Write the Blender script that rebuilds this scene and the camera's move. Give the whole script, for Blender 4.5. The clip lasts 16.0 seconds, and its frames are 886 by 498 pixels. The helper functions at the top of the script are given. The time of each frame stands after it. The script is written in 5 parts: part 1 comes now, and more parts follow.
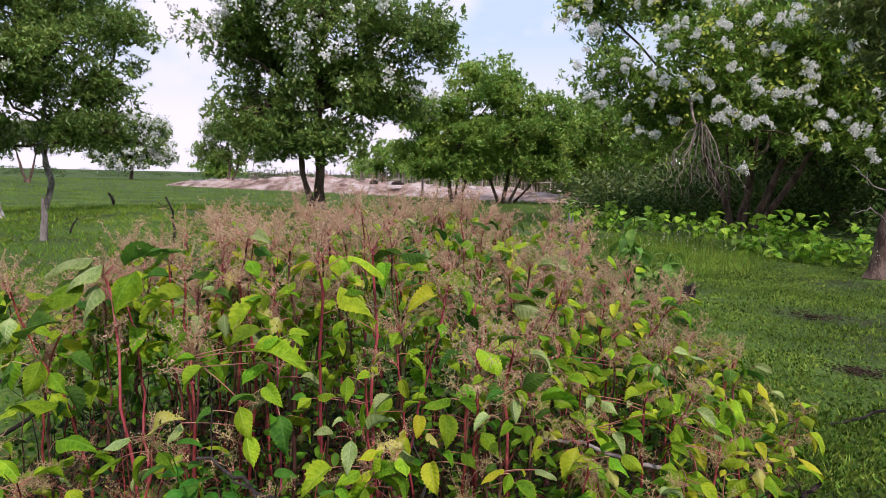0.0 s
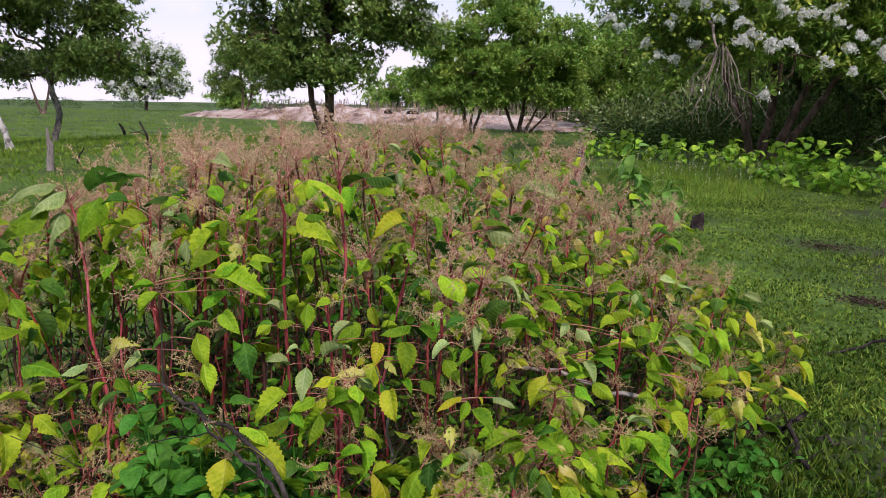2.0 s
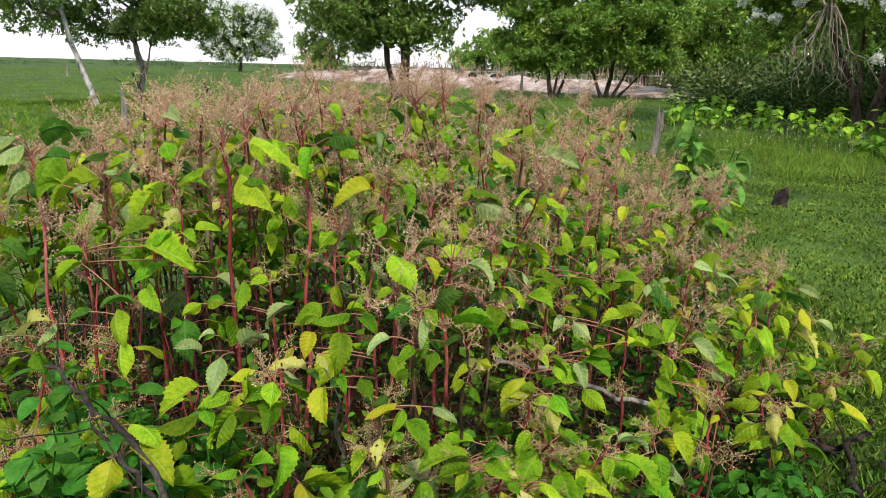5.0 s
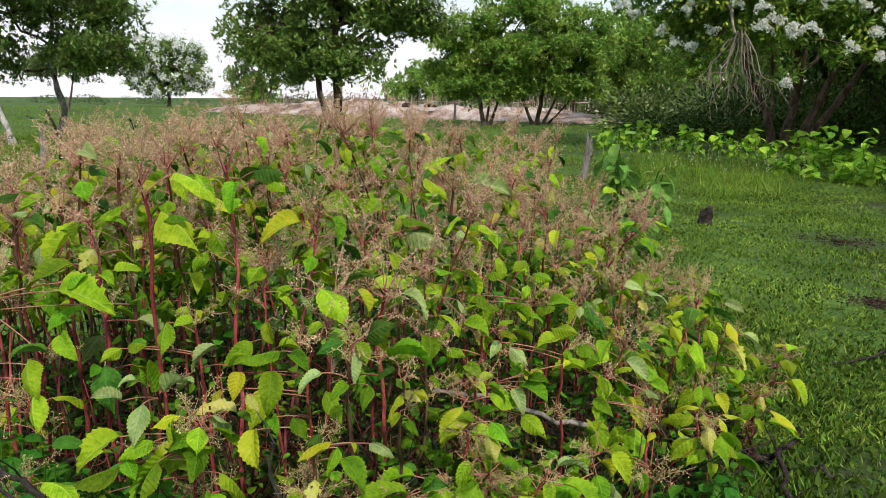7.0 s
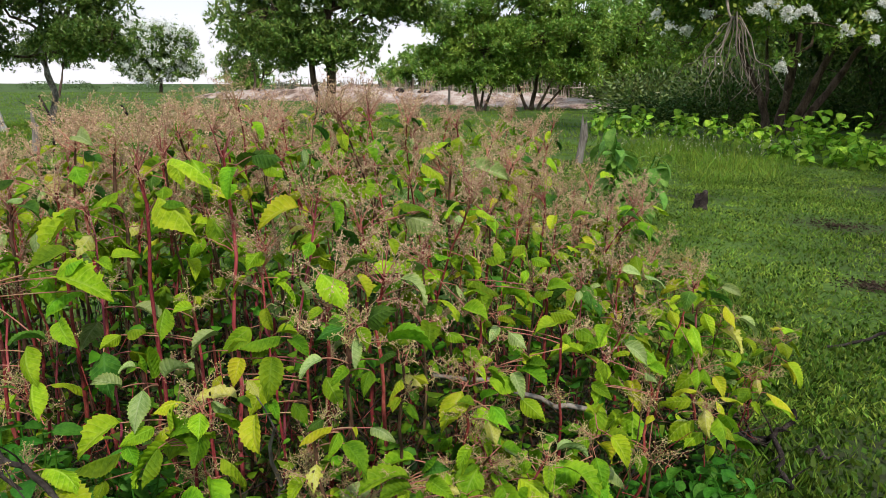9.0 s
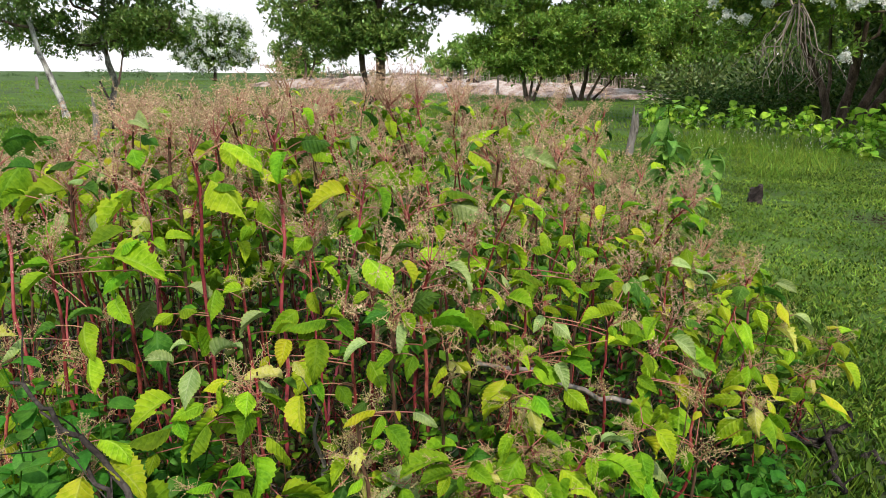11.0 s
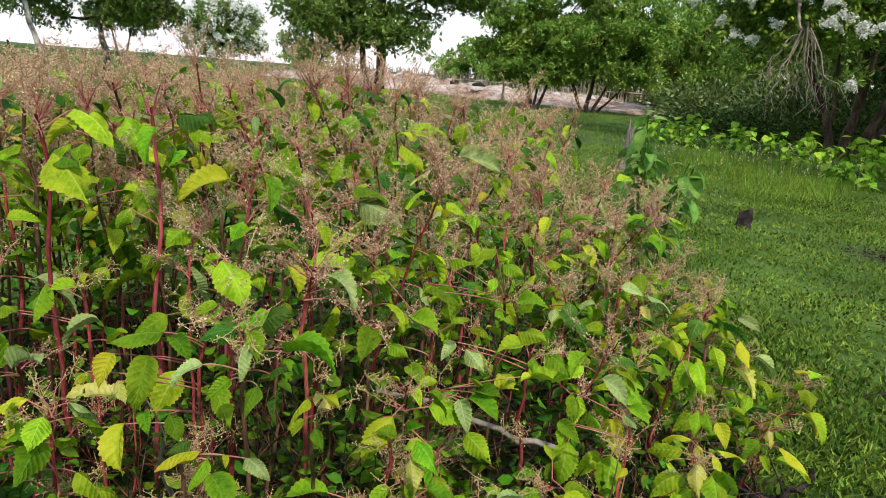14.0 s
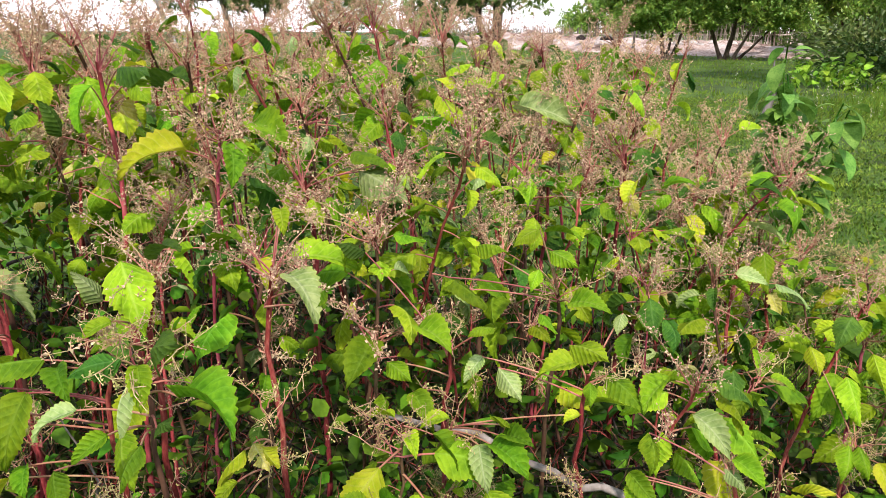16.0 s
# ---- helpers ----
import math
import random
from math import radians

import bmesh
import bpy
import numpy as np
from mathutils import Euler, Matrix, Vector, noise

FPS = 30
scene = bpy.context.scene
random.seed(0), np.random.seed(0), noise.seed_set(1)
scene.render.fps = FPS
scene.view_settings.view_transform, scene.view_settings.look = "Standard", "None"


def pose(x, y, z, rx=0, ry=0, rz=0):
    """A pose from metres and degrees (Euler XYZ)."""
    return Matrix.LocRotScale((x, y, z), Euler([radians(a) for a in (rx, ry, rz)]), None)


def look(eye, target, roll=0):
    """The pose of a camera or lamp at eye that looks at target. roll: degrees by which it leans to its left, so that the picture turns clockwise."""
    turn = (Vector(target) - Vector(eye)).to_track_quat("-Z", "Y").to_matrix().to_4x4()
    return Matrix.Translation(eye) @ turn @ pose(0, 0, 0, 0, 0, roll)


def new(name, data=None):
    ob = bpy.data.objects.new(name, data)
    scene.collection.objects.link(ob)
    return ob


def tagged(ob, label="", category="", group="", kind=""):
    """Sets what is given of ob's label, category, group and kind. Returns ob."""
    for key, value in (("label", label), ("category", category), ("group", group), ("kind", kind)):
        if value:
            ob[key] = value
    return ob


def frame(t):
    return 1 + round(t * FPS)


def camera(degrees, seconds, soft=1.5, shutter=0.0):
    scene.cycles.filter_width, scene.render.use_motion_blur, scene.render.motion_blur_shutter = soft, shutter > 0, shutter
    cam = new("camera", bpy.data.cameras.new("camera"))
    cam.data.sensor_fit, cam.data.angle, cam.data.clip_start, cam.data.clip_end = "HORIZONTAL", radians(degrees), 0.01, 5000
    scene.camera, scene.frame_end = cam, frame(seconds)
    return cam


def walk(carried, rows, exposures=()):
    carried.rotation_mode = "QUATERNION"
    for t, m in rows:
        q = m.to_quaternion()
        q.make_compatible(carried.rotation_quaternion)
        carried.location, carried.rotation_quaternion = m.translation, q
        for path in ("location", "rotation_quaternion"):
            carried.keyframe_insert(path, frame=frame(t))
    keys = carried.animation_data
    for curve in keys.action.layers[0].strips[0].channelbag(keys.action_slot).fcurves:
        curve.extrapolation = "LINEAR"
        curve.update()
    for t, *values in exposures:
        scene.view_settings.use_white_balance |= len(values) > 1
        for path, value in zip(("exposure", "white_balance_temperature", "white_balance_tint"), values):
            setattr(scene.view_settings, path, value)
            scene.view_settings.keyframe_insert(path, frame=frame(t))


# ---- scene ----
cam = camera(66.3, 16.0, soft=0.6)
PATH = [
    (0, (0.055, 0.435, 1.418), (0.059, 2.424, 1.206), 1.2),
    (0.5, (0.128, 0.448, 1.411), (0.141, 2.422, 1.089), 2.9),
    (1, (0.138, 0.473, 1.403), (0.108, 2.438, 1.029), 1.6),
    (1.5, (0.171, 0.48, 1.401), (0.102, 2.453, 1.08), 2.0),
    (2, (0.213, 0.516, 1.389), (0.169, 2.472, 0.976), 0.9),
    (2.5, (0.311, 0.646, 1.355), (0.317, 2.62, 1.036), 4.1),
    (3, (0.399, 0.765, 1.331), (0.354, 2.711, 0.873), 3.3),
    (3.2, (0.42, 0.767, 1.335), (0.254, 2.703, 0.86), 2.2),
    (5.3, (0.512, 0.865, 1.353), (0.229, 2.775, 0.832), 1.4),
    (5.5, (0.511, 0.866, 1.344), (0.31, 2.788, 0.828), 1.0),
    (6, (0.521, 0.876, 1.346), (0.39, 2.807, 0.844), -0.7),
    (6.5, (0.53, 0.876, 1.35), (0.405, 2.822, 0.905), 0.3),
    (7, (0.531, 0.875, 1.352), (0.419, 2.824, 0.92), 0.3),
    (7.5, (0.529, 0.875, 1.352), (0.442, 2.827, 0.925), 0.6),
    (8, (0.525, 0.884, 1.352), (0.437, 2.83, 0.898), 0.3),
    (10.3, (0.517, 0.867, 1.342), (0.39, 2.803, 0.853), 0.1),
    (10.5, (0.518, 0.874, 1.344), (0.346, 2.804, 0.847), 0.3),
    (11, (0.517, 0.88, 1.339), (0.29, 2.803, 0.839), 0.4),
    (11.5, (0.517, 0.878, 1.338), (0.251, 2.785, 0.799), 0.2),
    (12, (0.521, 0.878, 1.342), (0.272, 2.799, 0.844), -0.3),
    (12.5, (0.512, 0.88, 1.344), (0.264, 2.795, 0.826), -0.7),
    (13, (0.519, 0.908, 1.337), (0.402, 2.837, 0.823), 0.3),
    (13.5, (0.607, 1.045, 1.308), (0.333, 2.978, 0.874), 1.5),
    (14, (0.717, 1.185, 1.295), (0.497, 3.111, 0.801), 4.5),
    (14.5, (0.759, 1.295, 1.274), (0.534, 3.212, 0.75), 3.6),
    (15, (0.773, 1.476, 1.24), (0.432, 3.353, 0.638), 2.8),
    (15.5, (0.8, 1.549, 1.248), (0.363, 3.389, 0.596), 0.3),
    (16, (0.853, 1.656, 1.225), (0.27, 3.47, 0.616), 0.2),
]
EXPOSURES = ((0.0, -0.69, 6150, 32), (1.0, -0.71, 6150, 32), (3.0, -0.65, 6150, 29), (5.5, -0.41, 6380, 15), (6.0, -0.39, 6380, 15), (7.0, -0.58, 6380, 15), (8.0, -0.58, 6380, 15), (10.5, -0.63, 6380, 15), (11.0, -0.38, 6380, 15), (11.5, -0.34, 6380, 15), (12.5, -0.57, 6380, 15), (13.0, -0.59, 6380, 15), (13.5, -0.38, 6380, 15), (14.0, -0.49, 6380, 15), (14.6, -0.40, 6380, 16), (15.5, -0.10, 6380, 22), (16.0, -0.08, 6380, 23))
walk(cam, [(t, look(eye, target, roll)) for t, eye, target, roll in PATH], EXPOSURES)

# ---- world and sun ----
SUN_EL, SUN_AZ = 50.0, 158.0          # degrees; the azimuth runs clockwise from +y
world = bpy.data.worlds.new("sky")
scene.world = world
world.use_nodes = True
wn, wl = world.node_tree.nodes, world.node_tree.links
wn.clear()
w_out, w_bg = wn.new("ShaderNodeOutputWorld"), wn.new("ShaderNodeBackground")
w_sky = wn.new("ShaderNodeTexSky")
w_sky.sky_type, w_sky.sun_disc = "NISHITA", False
w_sky.sun_elevation, w_sky.sun_rotation = radians(SUN_EL), radians(SUN_AZ)
w_sky.dust_density = 0.6
w_co, w_map = wn.new("ShaderNodeTexCoord"), wn.new("ShaderNodeMapping")
w_map.inputs["Scale"].default_value = (1.0, 1.0, 2.2)
w_noise = wn.new("ShaderNodeTexNoise")
w_noise.inputs["Scale"].default_value, w_noise.inputs["Detail"].default_value, w_noise.inputs["Roughness"].default_value = 2.1, 7, 0.55
w_ramp = wn.new("ShaderNodeValToRGB")
w_ramp.color_ramp.elements[0].position, w_ramp.color_ramp.elements[1].position = 0.49, 0.6
w_mix = wn.new("ShaderNodeMixRGB")
w_mix.inputs["Color2"].default_value = (14.0, 14.0, 14.2, 1)
wl.new(w_co.outputs["Generated"], w_map.inputs["Vector"])
wl.new(w_map.outputs["Vector"], w_noise.inputs["Vector"])
wl.new(w_noise.outputs["Fac"], w_ramp.inputs["Fac"])
w_sep, w_low, w_max = wn.new("ShaderNodeSeparateXYZ"), wn.new("ShaderNodeMapRange"), wn.new("ShaderNodeMath")
w_low.inputs["From Min"].default_value, w_low.inputs["From Max"].default_value = 0.06, 0.2
w_low.inputs["To Min"].default_value, w_low.inputs["To Max"].default_value = 1.0, 0.0
w_max.operation = "MAXIMUM"
wl.new(w_co.outputs["Generated"], w_sep.inputs["Vector"])
wl.new(w_sep.outputs["Z"], w_low.inputs["Value"])
wl.new(w_low.outputs["Result"], w_max.inputs[0])
wl.new(w_ramp.outputs["Color"], w_max.inputs[1])
wl.new(w_max.outputs[0], w_mix.inputs["Fac"])
w_veil = wn.new("ShaderNodeMixRGB")           # thin bright haze over the blue
w_veil.inputs["Fac"].default_value = 0.9
w_veil.inputs["Color2"].default_value = (9.0, 12.0, 13.6, 1)
wl.new(w_sky.outputs["Color"], w_veil.inputs["Color1"])
wl.new(w_veil.outputs["Color"], w_mix.inputs["Color1"])
wl.new(w_mix.outputs["Color"], w_bg.inputs["Color"])
w_bg.inputs["Strength"].default_value = 0.115
wl.new(w_bg.outputs["Background"], w_out.inputs["Surface"])

sun = new("sun", bpy.data.lights.new("sun", "SUN"))
sun.data.energy, sun.data.angle, sun.data.color = 5.0, radians(2), (1.0, 0.94, 0.80)
sun.matrix_world = look((0, 0, 0), (-math.sin(radians(SUN_AZ)) * math.cos(radians(SUN_EL)), -math.cos(radians(SUN_AZ)) * math.cos(radians(SUN_EL)), -math.sin(radians(SUN_EL))))

# ---- materials ----


def material(name, colours, scale=6.0, rough=0.7, bump=0.3, vary=None, amount=0.25, hue=0.03, clear=0.0, fine=9.0, stretch=(1, 1, 1), gloss=0.18):
    """A surface of two noises over a ramp of colours. vary: "object" or "island" shifts it from piece to piece; clear: how much light a leaf lets through."""
    m = bpy.data.materials.new(name)
    m.use_nodes = True
    n, l = m.node_tree.nodes, m.node_tree.links
    n.clear()
    out, bsdf = n.new("ShaderNodeOutputMaterial"), n.new("ShaderNodeBsdfPrincipled")
    co, mp = n.new("ShaderNodeTexCoord"), n.new("ShaderNodeMapping")
    mp.inputs["Scale"].default_value = stretch
    l.new(co.outputs["Object"], mp.inputs["Vector"])
    big, small = n.new("ShaderNodeTexNoise"), n.new("ShaderNodeTexNoise")
    big.inputs["Scale"].default_value, big.inputs["Detail"].default_value = scale, 5
    small.inputs["Scale"].default_value, small.inputs["Detail"].default_value = scale * fine, 4
    for t in (big, small):
        l.new(mp.outputs["Vector"], t.inputs["Vector"])
    add = n.new("ShaderNodeMixRGB")
    add.inputs["Fac"].default_value = 0.4
    l.new(big.outputs["Fac"], add.inputs["Color1"])
    l.new(small.outputs["Fac"], add.inputs["Color2"])
    ramp = n.new("ShaderNodeValToRGB")
    e = ramp.color_ramp.elements
    while len(e) < len(colours):
        e.new(0.5)
    for k, c in enumerate(colours):
        e[k].position = 0.39 + 0.22 * k / max(1, len(colours) - 1)
        e[k].color = (*c, 1)
    l.new(add.outputs["Color"], ramp.inputs["Fac"])
    colour = ramp.outputs["Color"]
    if vary:
        src = n.new("ShaderNodeObjectInfo" if vary == "object" else "ShaderNodeNewGeometry")
        rnd = src.outputs["Random" if vary == "object" else "Random Per Island"]
        hsv = n.new("ShaderNodeHueSaturation")
        for socket, low, high in (("Hue", 0.5 - hue, 0.5 + hue), ("Value", 1 - amount, 1 + amount)):
            r = n.new("ShaderNodeMapRange")
            r.inputs["To Min"].default_value, r.inputs["To Max"].default_value = low, high
            if socket == "Value":
                far = n.new("ShaderNodeMath")
                far.operation = "MULTIPLY"
                far.inputs[1].default_value = 7.31
                frac = n.new("ShaderNodeMath")
                frac.operation = "FRACT"
                l.new(rnd, far.inputs[0])
                l.new(far.outputs[0], frac.inputs[0])
                l.new(frac.outputs[0], r.inputs["Value"])
            else:
                l.new(rnd, r.inputs["Value"])
            l.new(r.outputs["Result"], hsv.inputs[socket])
        l.new(colour, hsv.inputs["Color"])
        colour = hsv.outputs["Color"]
    l.new(colour, bsdf.inputs["Base Color"])
    bsdf.inputs["Roughness"].default_value = rough
    bsdf.inputs["Specular IOR Level"].default_value = gloss
    if bump:
        b = n.new("ShaderNodeBump")
        b.inputs["Strength"].default_value, b.inputs["Distance"].default_value = bump, 0.02
        l.new(add.outputs["Color"], b.inputs["Height"])
        l.new(b.outputs["Normal"], bsdf.inputs["Normal"])
    shader = bsdf.outputs["BSDF"]
    if clear:
        tr, mix = n.new("ShaderNodeBsdfTranslucent"), n.new("ShaderNodeMixShader")
        l.new(colour, tr.inputs["Color"])
        mix.inputs["Fac"].default_value = clear
        l.new(shader, mix.inputs[1])
        l.new(tr.outputs["BSDF"], mix.inputs[2])
        shader = mix.outputs["Shader"]
    l.new(shader, out.inputs["Surface"])
    return m


def leaf_material(name, colours, vein, rim, amount=0.3, hue=0.02, clear=0.3, flecks=0.0):
    """A leaf blade: paler ribs, a yellowing rim and small flecks, laid along the blade; it differs from leaf to leaf."""
    m = material(name, colours, 26, 0.6, 0.15, "object", amount, hue, clear, 5, gloss=0.1)
    n, l = m.node_tree.nodes, m.node_tree.links
    bsdf, hsv = next(k for k in n if k.type == "BSDF_PRINCIPLED"), next(k for k in n if k.type == "HUE_SAT")
    co, sep = n.new("ShaderNodeUVMap"), n.new("ShaderNodeSeparateXYZ")
    co.uv_map = "blade"
    l.new(co.outputs["UV"], sep.inputs["Vector"])

    def op(kind, a, b=0.0, c=0.0):
        k = n.new("ShaderNodeMath")
        k.operation = kind
        for i, q in enumerate((a, b, c)):
            if isinstance(q, (int, float)):
                k.inputs[i].default_value = q
            else:
                l.new(q, k.inputs[i])
        return k.outputs[0]

    def blend(fac, a, b):
        k = n.new("ShaderNodeMixRGB")
        l.new(fac, k.inputs["Fac"])
        l.new(a, k.inputs["Color1"])
        k.inputs["Color2"].default_value = (*b, 1)
        return k.outputs["Color"]
    across = op("ABSOLUTE", op("MULTIPLY_ADD", sep.outputs["Y"], 2.0, -1.0))
    wave = op("ABSOLUTE", op("SINE", op("MULTIPLY", op("MULTIPLY_ADD", across, -1.5, op("MULTIPLY", sep.outputs["X"], 8.0)), math.pi)))
    side = op("POWER", op("SUBTRACT", 1.0, wave), 5.0)
    mid = op("SMOOTH_MIN", 1.0, op("MAXIMUM", 0.0, op("MULTIPLY_ADD", across, -9.0, 1.0)), 0.1)
    ribs = op("MAXIMUM", op("MULTIPLY", side, 0.55), op("MULTIPLY", mid, 0.8))
    ramp = next(k for k in n if k.type == "VALTORGB")
    colour = blend(op("MULTIPLY", op("POWER", across, 4.0), 0.6), ramp.outputs["Color"], rim)
    colour = blend(ribs, colour, vein)
    if flecks:
        spots = n.new("ShaderNodeTexNoise")
        spots.inputs["Scale"].default_value = 130
        colour = blend(op("MULTIPLY", op("GREATER_THAN", spots.outputs["Fac"], 0.66), flecks), colour, (0.30, 0.19, 0.06))
    l.new(colour, hsv.inputs["Color"])
    b = n.new("ShaderNodeBump")
    b.inputs["Strength"].default_value, b.inputs["Distance"].default_value = 0.65, 0.002
    l.new(op("SUBTRACT", wave, mid), b.inputs["Height"])
    l.new(bsdf.inputs["Normal"].links[0].from_socket, b.inputs["Normal"])
    l.new(b.outputs["Normal"], bsdf.inputs["Normal"])
    return m


M_LEAF = [
    leaf_material("nettle_leaf", [(0.071, 0.180, 0.004), (0.120, 0.259, 0.007), (0.188, 0.350, 0.010)], (0.20, 0.38, 0.03), (0.24, 0.36, 0.012), 0.4),
    leaf_material("nettle_leaf_lime", [(0.143, 0.279, 0.004), (0.224, 0.378, 0.008), (0.316, 0.476, 0.014)], (0.36, 0.50, 0.06), (0.38, 0.46, 0.02), 0.35, flecks=0.5),
    leaf_material("nettle_leaf_pale", [(0.150, 0.245, 0.065), (0.240, 0.335, 0.105), (0.340, 0.420, 0.160)], (0.42, 0.50, 0.24), (0.30, 0.40, 0.06), 0.3, 0.015, 0.2),
    leaf_material("nettle_leaf_dark", [(0.026, 0.085, 0.010), (0.045, 0.125, 0.013), (0.078, 0.180, 0.018)], (0.10, 0.21, 0.04), (0.09, 0.19, 0.015), 0.35),
    leaf_material("nettle_leaf_yellowing", [(0.300, 0.390, 0.006), (0.420, 0.480, 0.010), (0.530, 0.530, 0.030)], (0.54, 0.56, 0.09), (0.48, 0.40, 0.03), 0.25, flecks=0.8),
    leaf_material("nettle_leaf_withered", [(0.380, 0.380, 0.040), (0.500, 0.480, 0.090), (0.560, 0.520, 0.180)], (0.55, 0.53, 0.22), (0.40, 0.32, 0.08), 0.2, flecks=1.0),
]
M_STEM = material("red_stem", [(0.115, 0.016, 0.016), (0.237, 0.035, 0.035), (0.334, 0.088, 0.071)], 30, 0.5, 0.4, "object", 0.4, 0.008, stretch=(1, 1, 0.3))
M_STEM_BROWN = material("brown_stem", [(0.072, 0.036, 0.022), (0.130, 0.065, 0.040), (0.187, 0.122, 0.065)], 9, 0.7, 0.2, "object", 0.3, 0.015, stretch=(1, 1, 0.25))
M_PETIOLE = material("leaf_stalk", [(0.329, 0.102, 0.078), (0.427, 0.172, 0.125), (0.451, 0.282, 0.156)], 12, 0.5, 0, "object", 0.25, 0.02)
M_SPRAY = material("flower_stalk", [(0.36, 0.19, 0.12), (0.46, 0.29, 0.18), (0.48, 0.38, 0.19)], 12, 0.8, 0, "object", 0.25, 0.02)
M_ARM = material("flower_arm", [(0.30, 0.085, 0.070), (0.44, 0.165, 0.125), (0.52, 0.290, 0.180)], 12, 0.8, 0, "object", 0.3, 0.02)
M_BEAD = material("flower_seed", [(0.420, 0.244, 0.165), (0.560, 0.376, 0.250), (0.560, 0.451, 0.260)], 30, 0.85, 0, "island", 0.4, 0.03, 0.1)
M_BEAD_GREEN = material("flower_bud", [(0.32, 0.23, 0.08), (0.44, 0.37, 0.14), (0.43, 0.44, 0.14)], 30, 0.85, 0, "island", 0.4, 0.03, 0.1)
M_PINK_STEM = material("pink_stem", [(0.230, 0.035, 0.046), (0.352, 0.065, 0.084), (0.428, 0.122, 0.130)], 9, 0.5, 0.2, "object", 0.2, 0.015, stretch=(1, 1, 0.25))
M_SMALL = material("small_leaf", [(0.038, 0.108, 0.005), (0.073, 0.172, 0.006), (0.127, 0.249, 0.010)], 4, 0.6, 0, "island", 0.5, 0.03, 0.2)
M_HERB = material("herb_leaf", [(0.036, 0.137, 0.010), (0.059, 0.202, 0.016), (0.088, 0.260, 0.025)], 18, 0.5, 0.2, "object", 0.25, 0.015, 0.32)
M_HEART = material("heart_leaf", [(0.16, 0.33, 0.02), (0.26, 0.48, 0.035), (0.37, 0.58, 0.055)], 10, 0.55, 0.2, "object", 0.35, 0.02, 0.35)
M_BROAD = material("broad_leaf", [(0.089, 0.207, 0.029), (0.143, 0.299, 0.042), (0.214, 0.380, 0.067)], 12, 0.55, 0.2, "object", 0.25, 0.015, 0.3)
# leaf green taken near black to stand in for shade between the stems
M_FILL = material("understory_leaf_shade", [(0.011, 0.028, 0.003), (0.022, 0.050, 0.005), (0.039, 0.072, 0.007)], 3, 0.6, 0, "island", 0.5, 0.05, 0.12)
M_LITTER = material("dry_litter", [(0.020, 0.012, 0.008), (0.046, 0.029, 0.020), (0.085, 0.058, 0.038)], 4, 0.9, 0, "island", 0.5, 0.02)
M_DEAD = material("dead_wood", [(0.017, 0.012, 0.011), (0.041, 0.032, 0.027), (0.082, 0.067, 0.058)], 12, 0.9, 0.6, "object", 0.35, 0.01)
M_GREYWOOD = material("grey_wood", [(0.120, 0.098, 0.083), (0.217, 0.188, 0.165), (0.300, 0.270, 0.240)], 7, 0.9, 0.7, "object", 0.2, 0.01, stretch=(1, 1, 0.2))
M_CHAR = material("dark_wood", [(0.012, 0.009, 0.008), (0.03, 0.022, 0.02), (0.09, 0.07, 0.06)], 14, 0.95, 0.8)
M_BARK = material("bark", [(0.044, 0.030, 0.023), (0.112, 0.078, 0.057), (0.213, 0.156, 0.121)], 7, 0.95, 0.9, "object", 0.2, 0.01, stretch=(1, 1, 0.3))
M_PALE_BARK = material("pale_bark", [(0.05, 0.045, 0.04), (0.16, 0.145, 0.13), (0.34, 0.325, 0.30)], 5, 0.9, 0.8, "object", 0.15, 0.01, stretch=(1, 1, 0.6))
M_WHITE_BARK = material("white_mottled_bark", [(0.06, 0.05, 0.045), (0.34, 0.32, 0.29), (0.58, 0.56, 0.52)], 11, 0.9, 0.8, "object", 0.1, 0.01, stretch=(1, 1, 0.6))
M_ROOT = material("dry_twigs", [(0.136, 0.106, 0.086), (0.240, 0.190, 0.158), (0.336, 0.281, 0.238)], 6, 0.9, 0.4)
M_CROWN = [
    material("crown_dark", [(0.083, 0.132, 0.034), (0.142, 0.203, 0.049), (0.220, 0.284, 0.081)], 0.8, 0.42, 0, "island", 0.4, 0.03, 0.34, gloss=0.5),
    material("crown_green", [(0.106, 0.185, 0.036), (0.178, 0.283, 0.054), (0.274, 0.394, 0.085)], 0.7, 0.42, 0, "island", 0.4, 0.03, 0.34, gloss=0.5),
    material("crown_light", [(0.138, 0.273, 0.039), (0.244, 0.396, 0.062), (0.398, 0.519, 0.092)], 0.6, 0.42, 0, "island", 0.35, 0.03, 0.34, gloss=0.5),
    # darkened copy of the crown greens: the wood's shade is in the colour
    material("crown_shade_tint", [(0.036, 0.073, 0.015), (0.062, 0.118, 0.020), (0.103, 0.176, 0.031)], 0.8, 0.6, 0, "island", 0.4, 0.03, 0.2),
    material("crown_far", [(0.055, 0.10, 0.035), (0.085, 0.14, 0.05), (0.12, 0.18, 0.065)], 0.5, 0.7, 0, "island", 0.4, 0.02, 0.2),
    material("crown_lush", [(0.124, 0.235, 0.032), (0.218, 0.363, 0.049), (0.336, 0.492, 0.083)], 0.8, 0.42, 0, "island", 0.45, 0.03, 0.34, gloss=0.5),
]
M_YOUNG = material("young_leaf", [(0.34, 0.42, 0.05), (0.46, 0.54, 0.08), (0.56, 0.60, 0.14)], 5, 0.6, 0, "island", 0.25, 0.02, 0.3)
M_BLOSSOM = material("white_blossom", [(0.72, 0.72, 0.66), (0.84, 0.84, 0.80), (0.88, 0.88, 0.86)], 6, 0.8, 0, "island", 0.12, 0.01, 0.25)
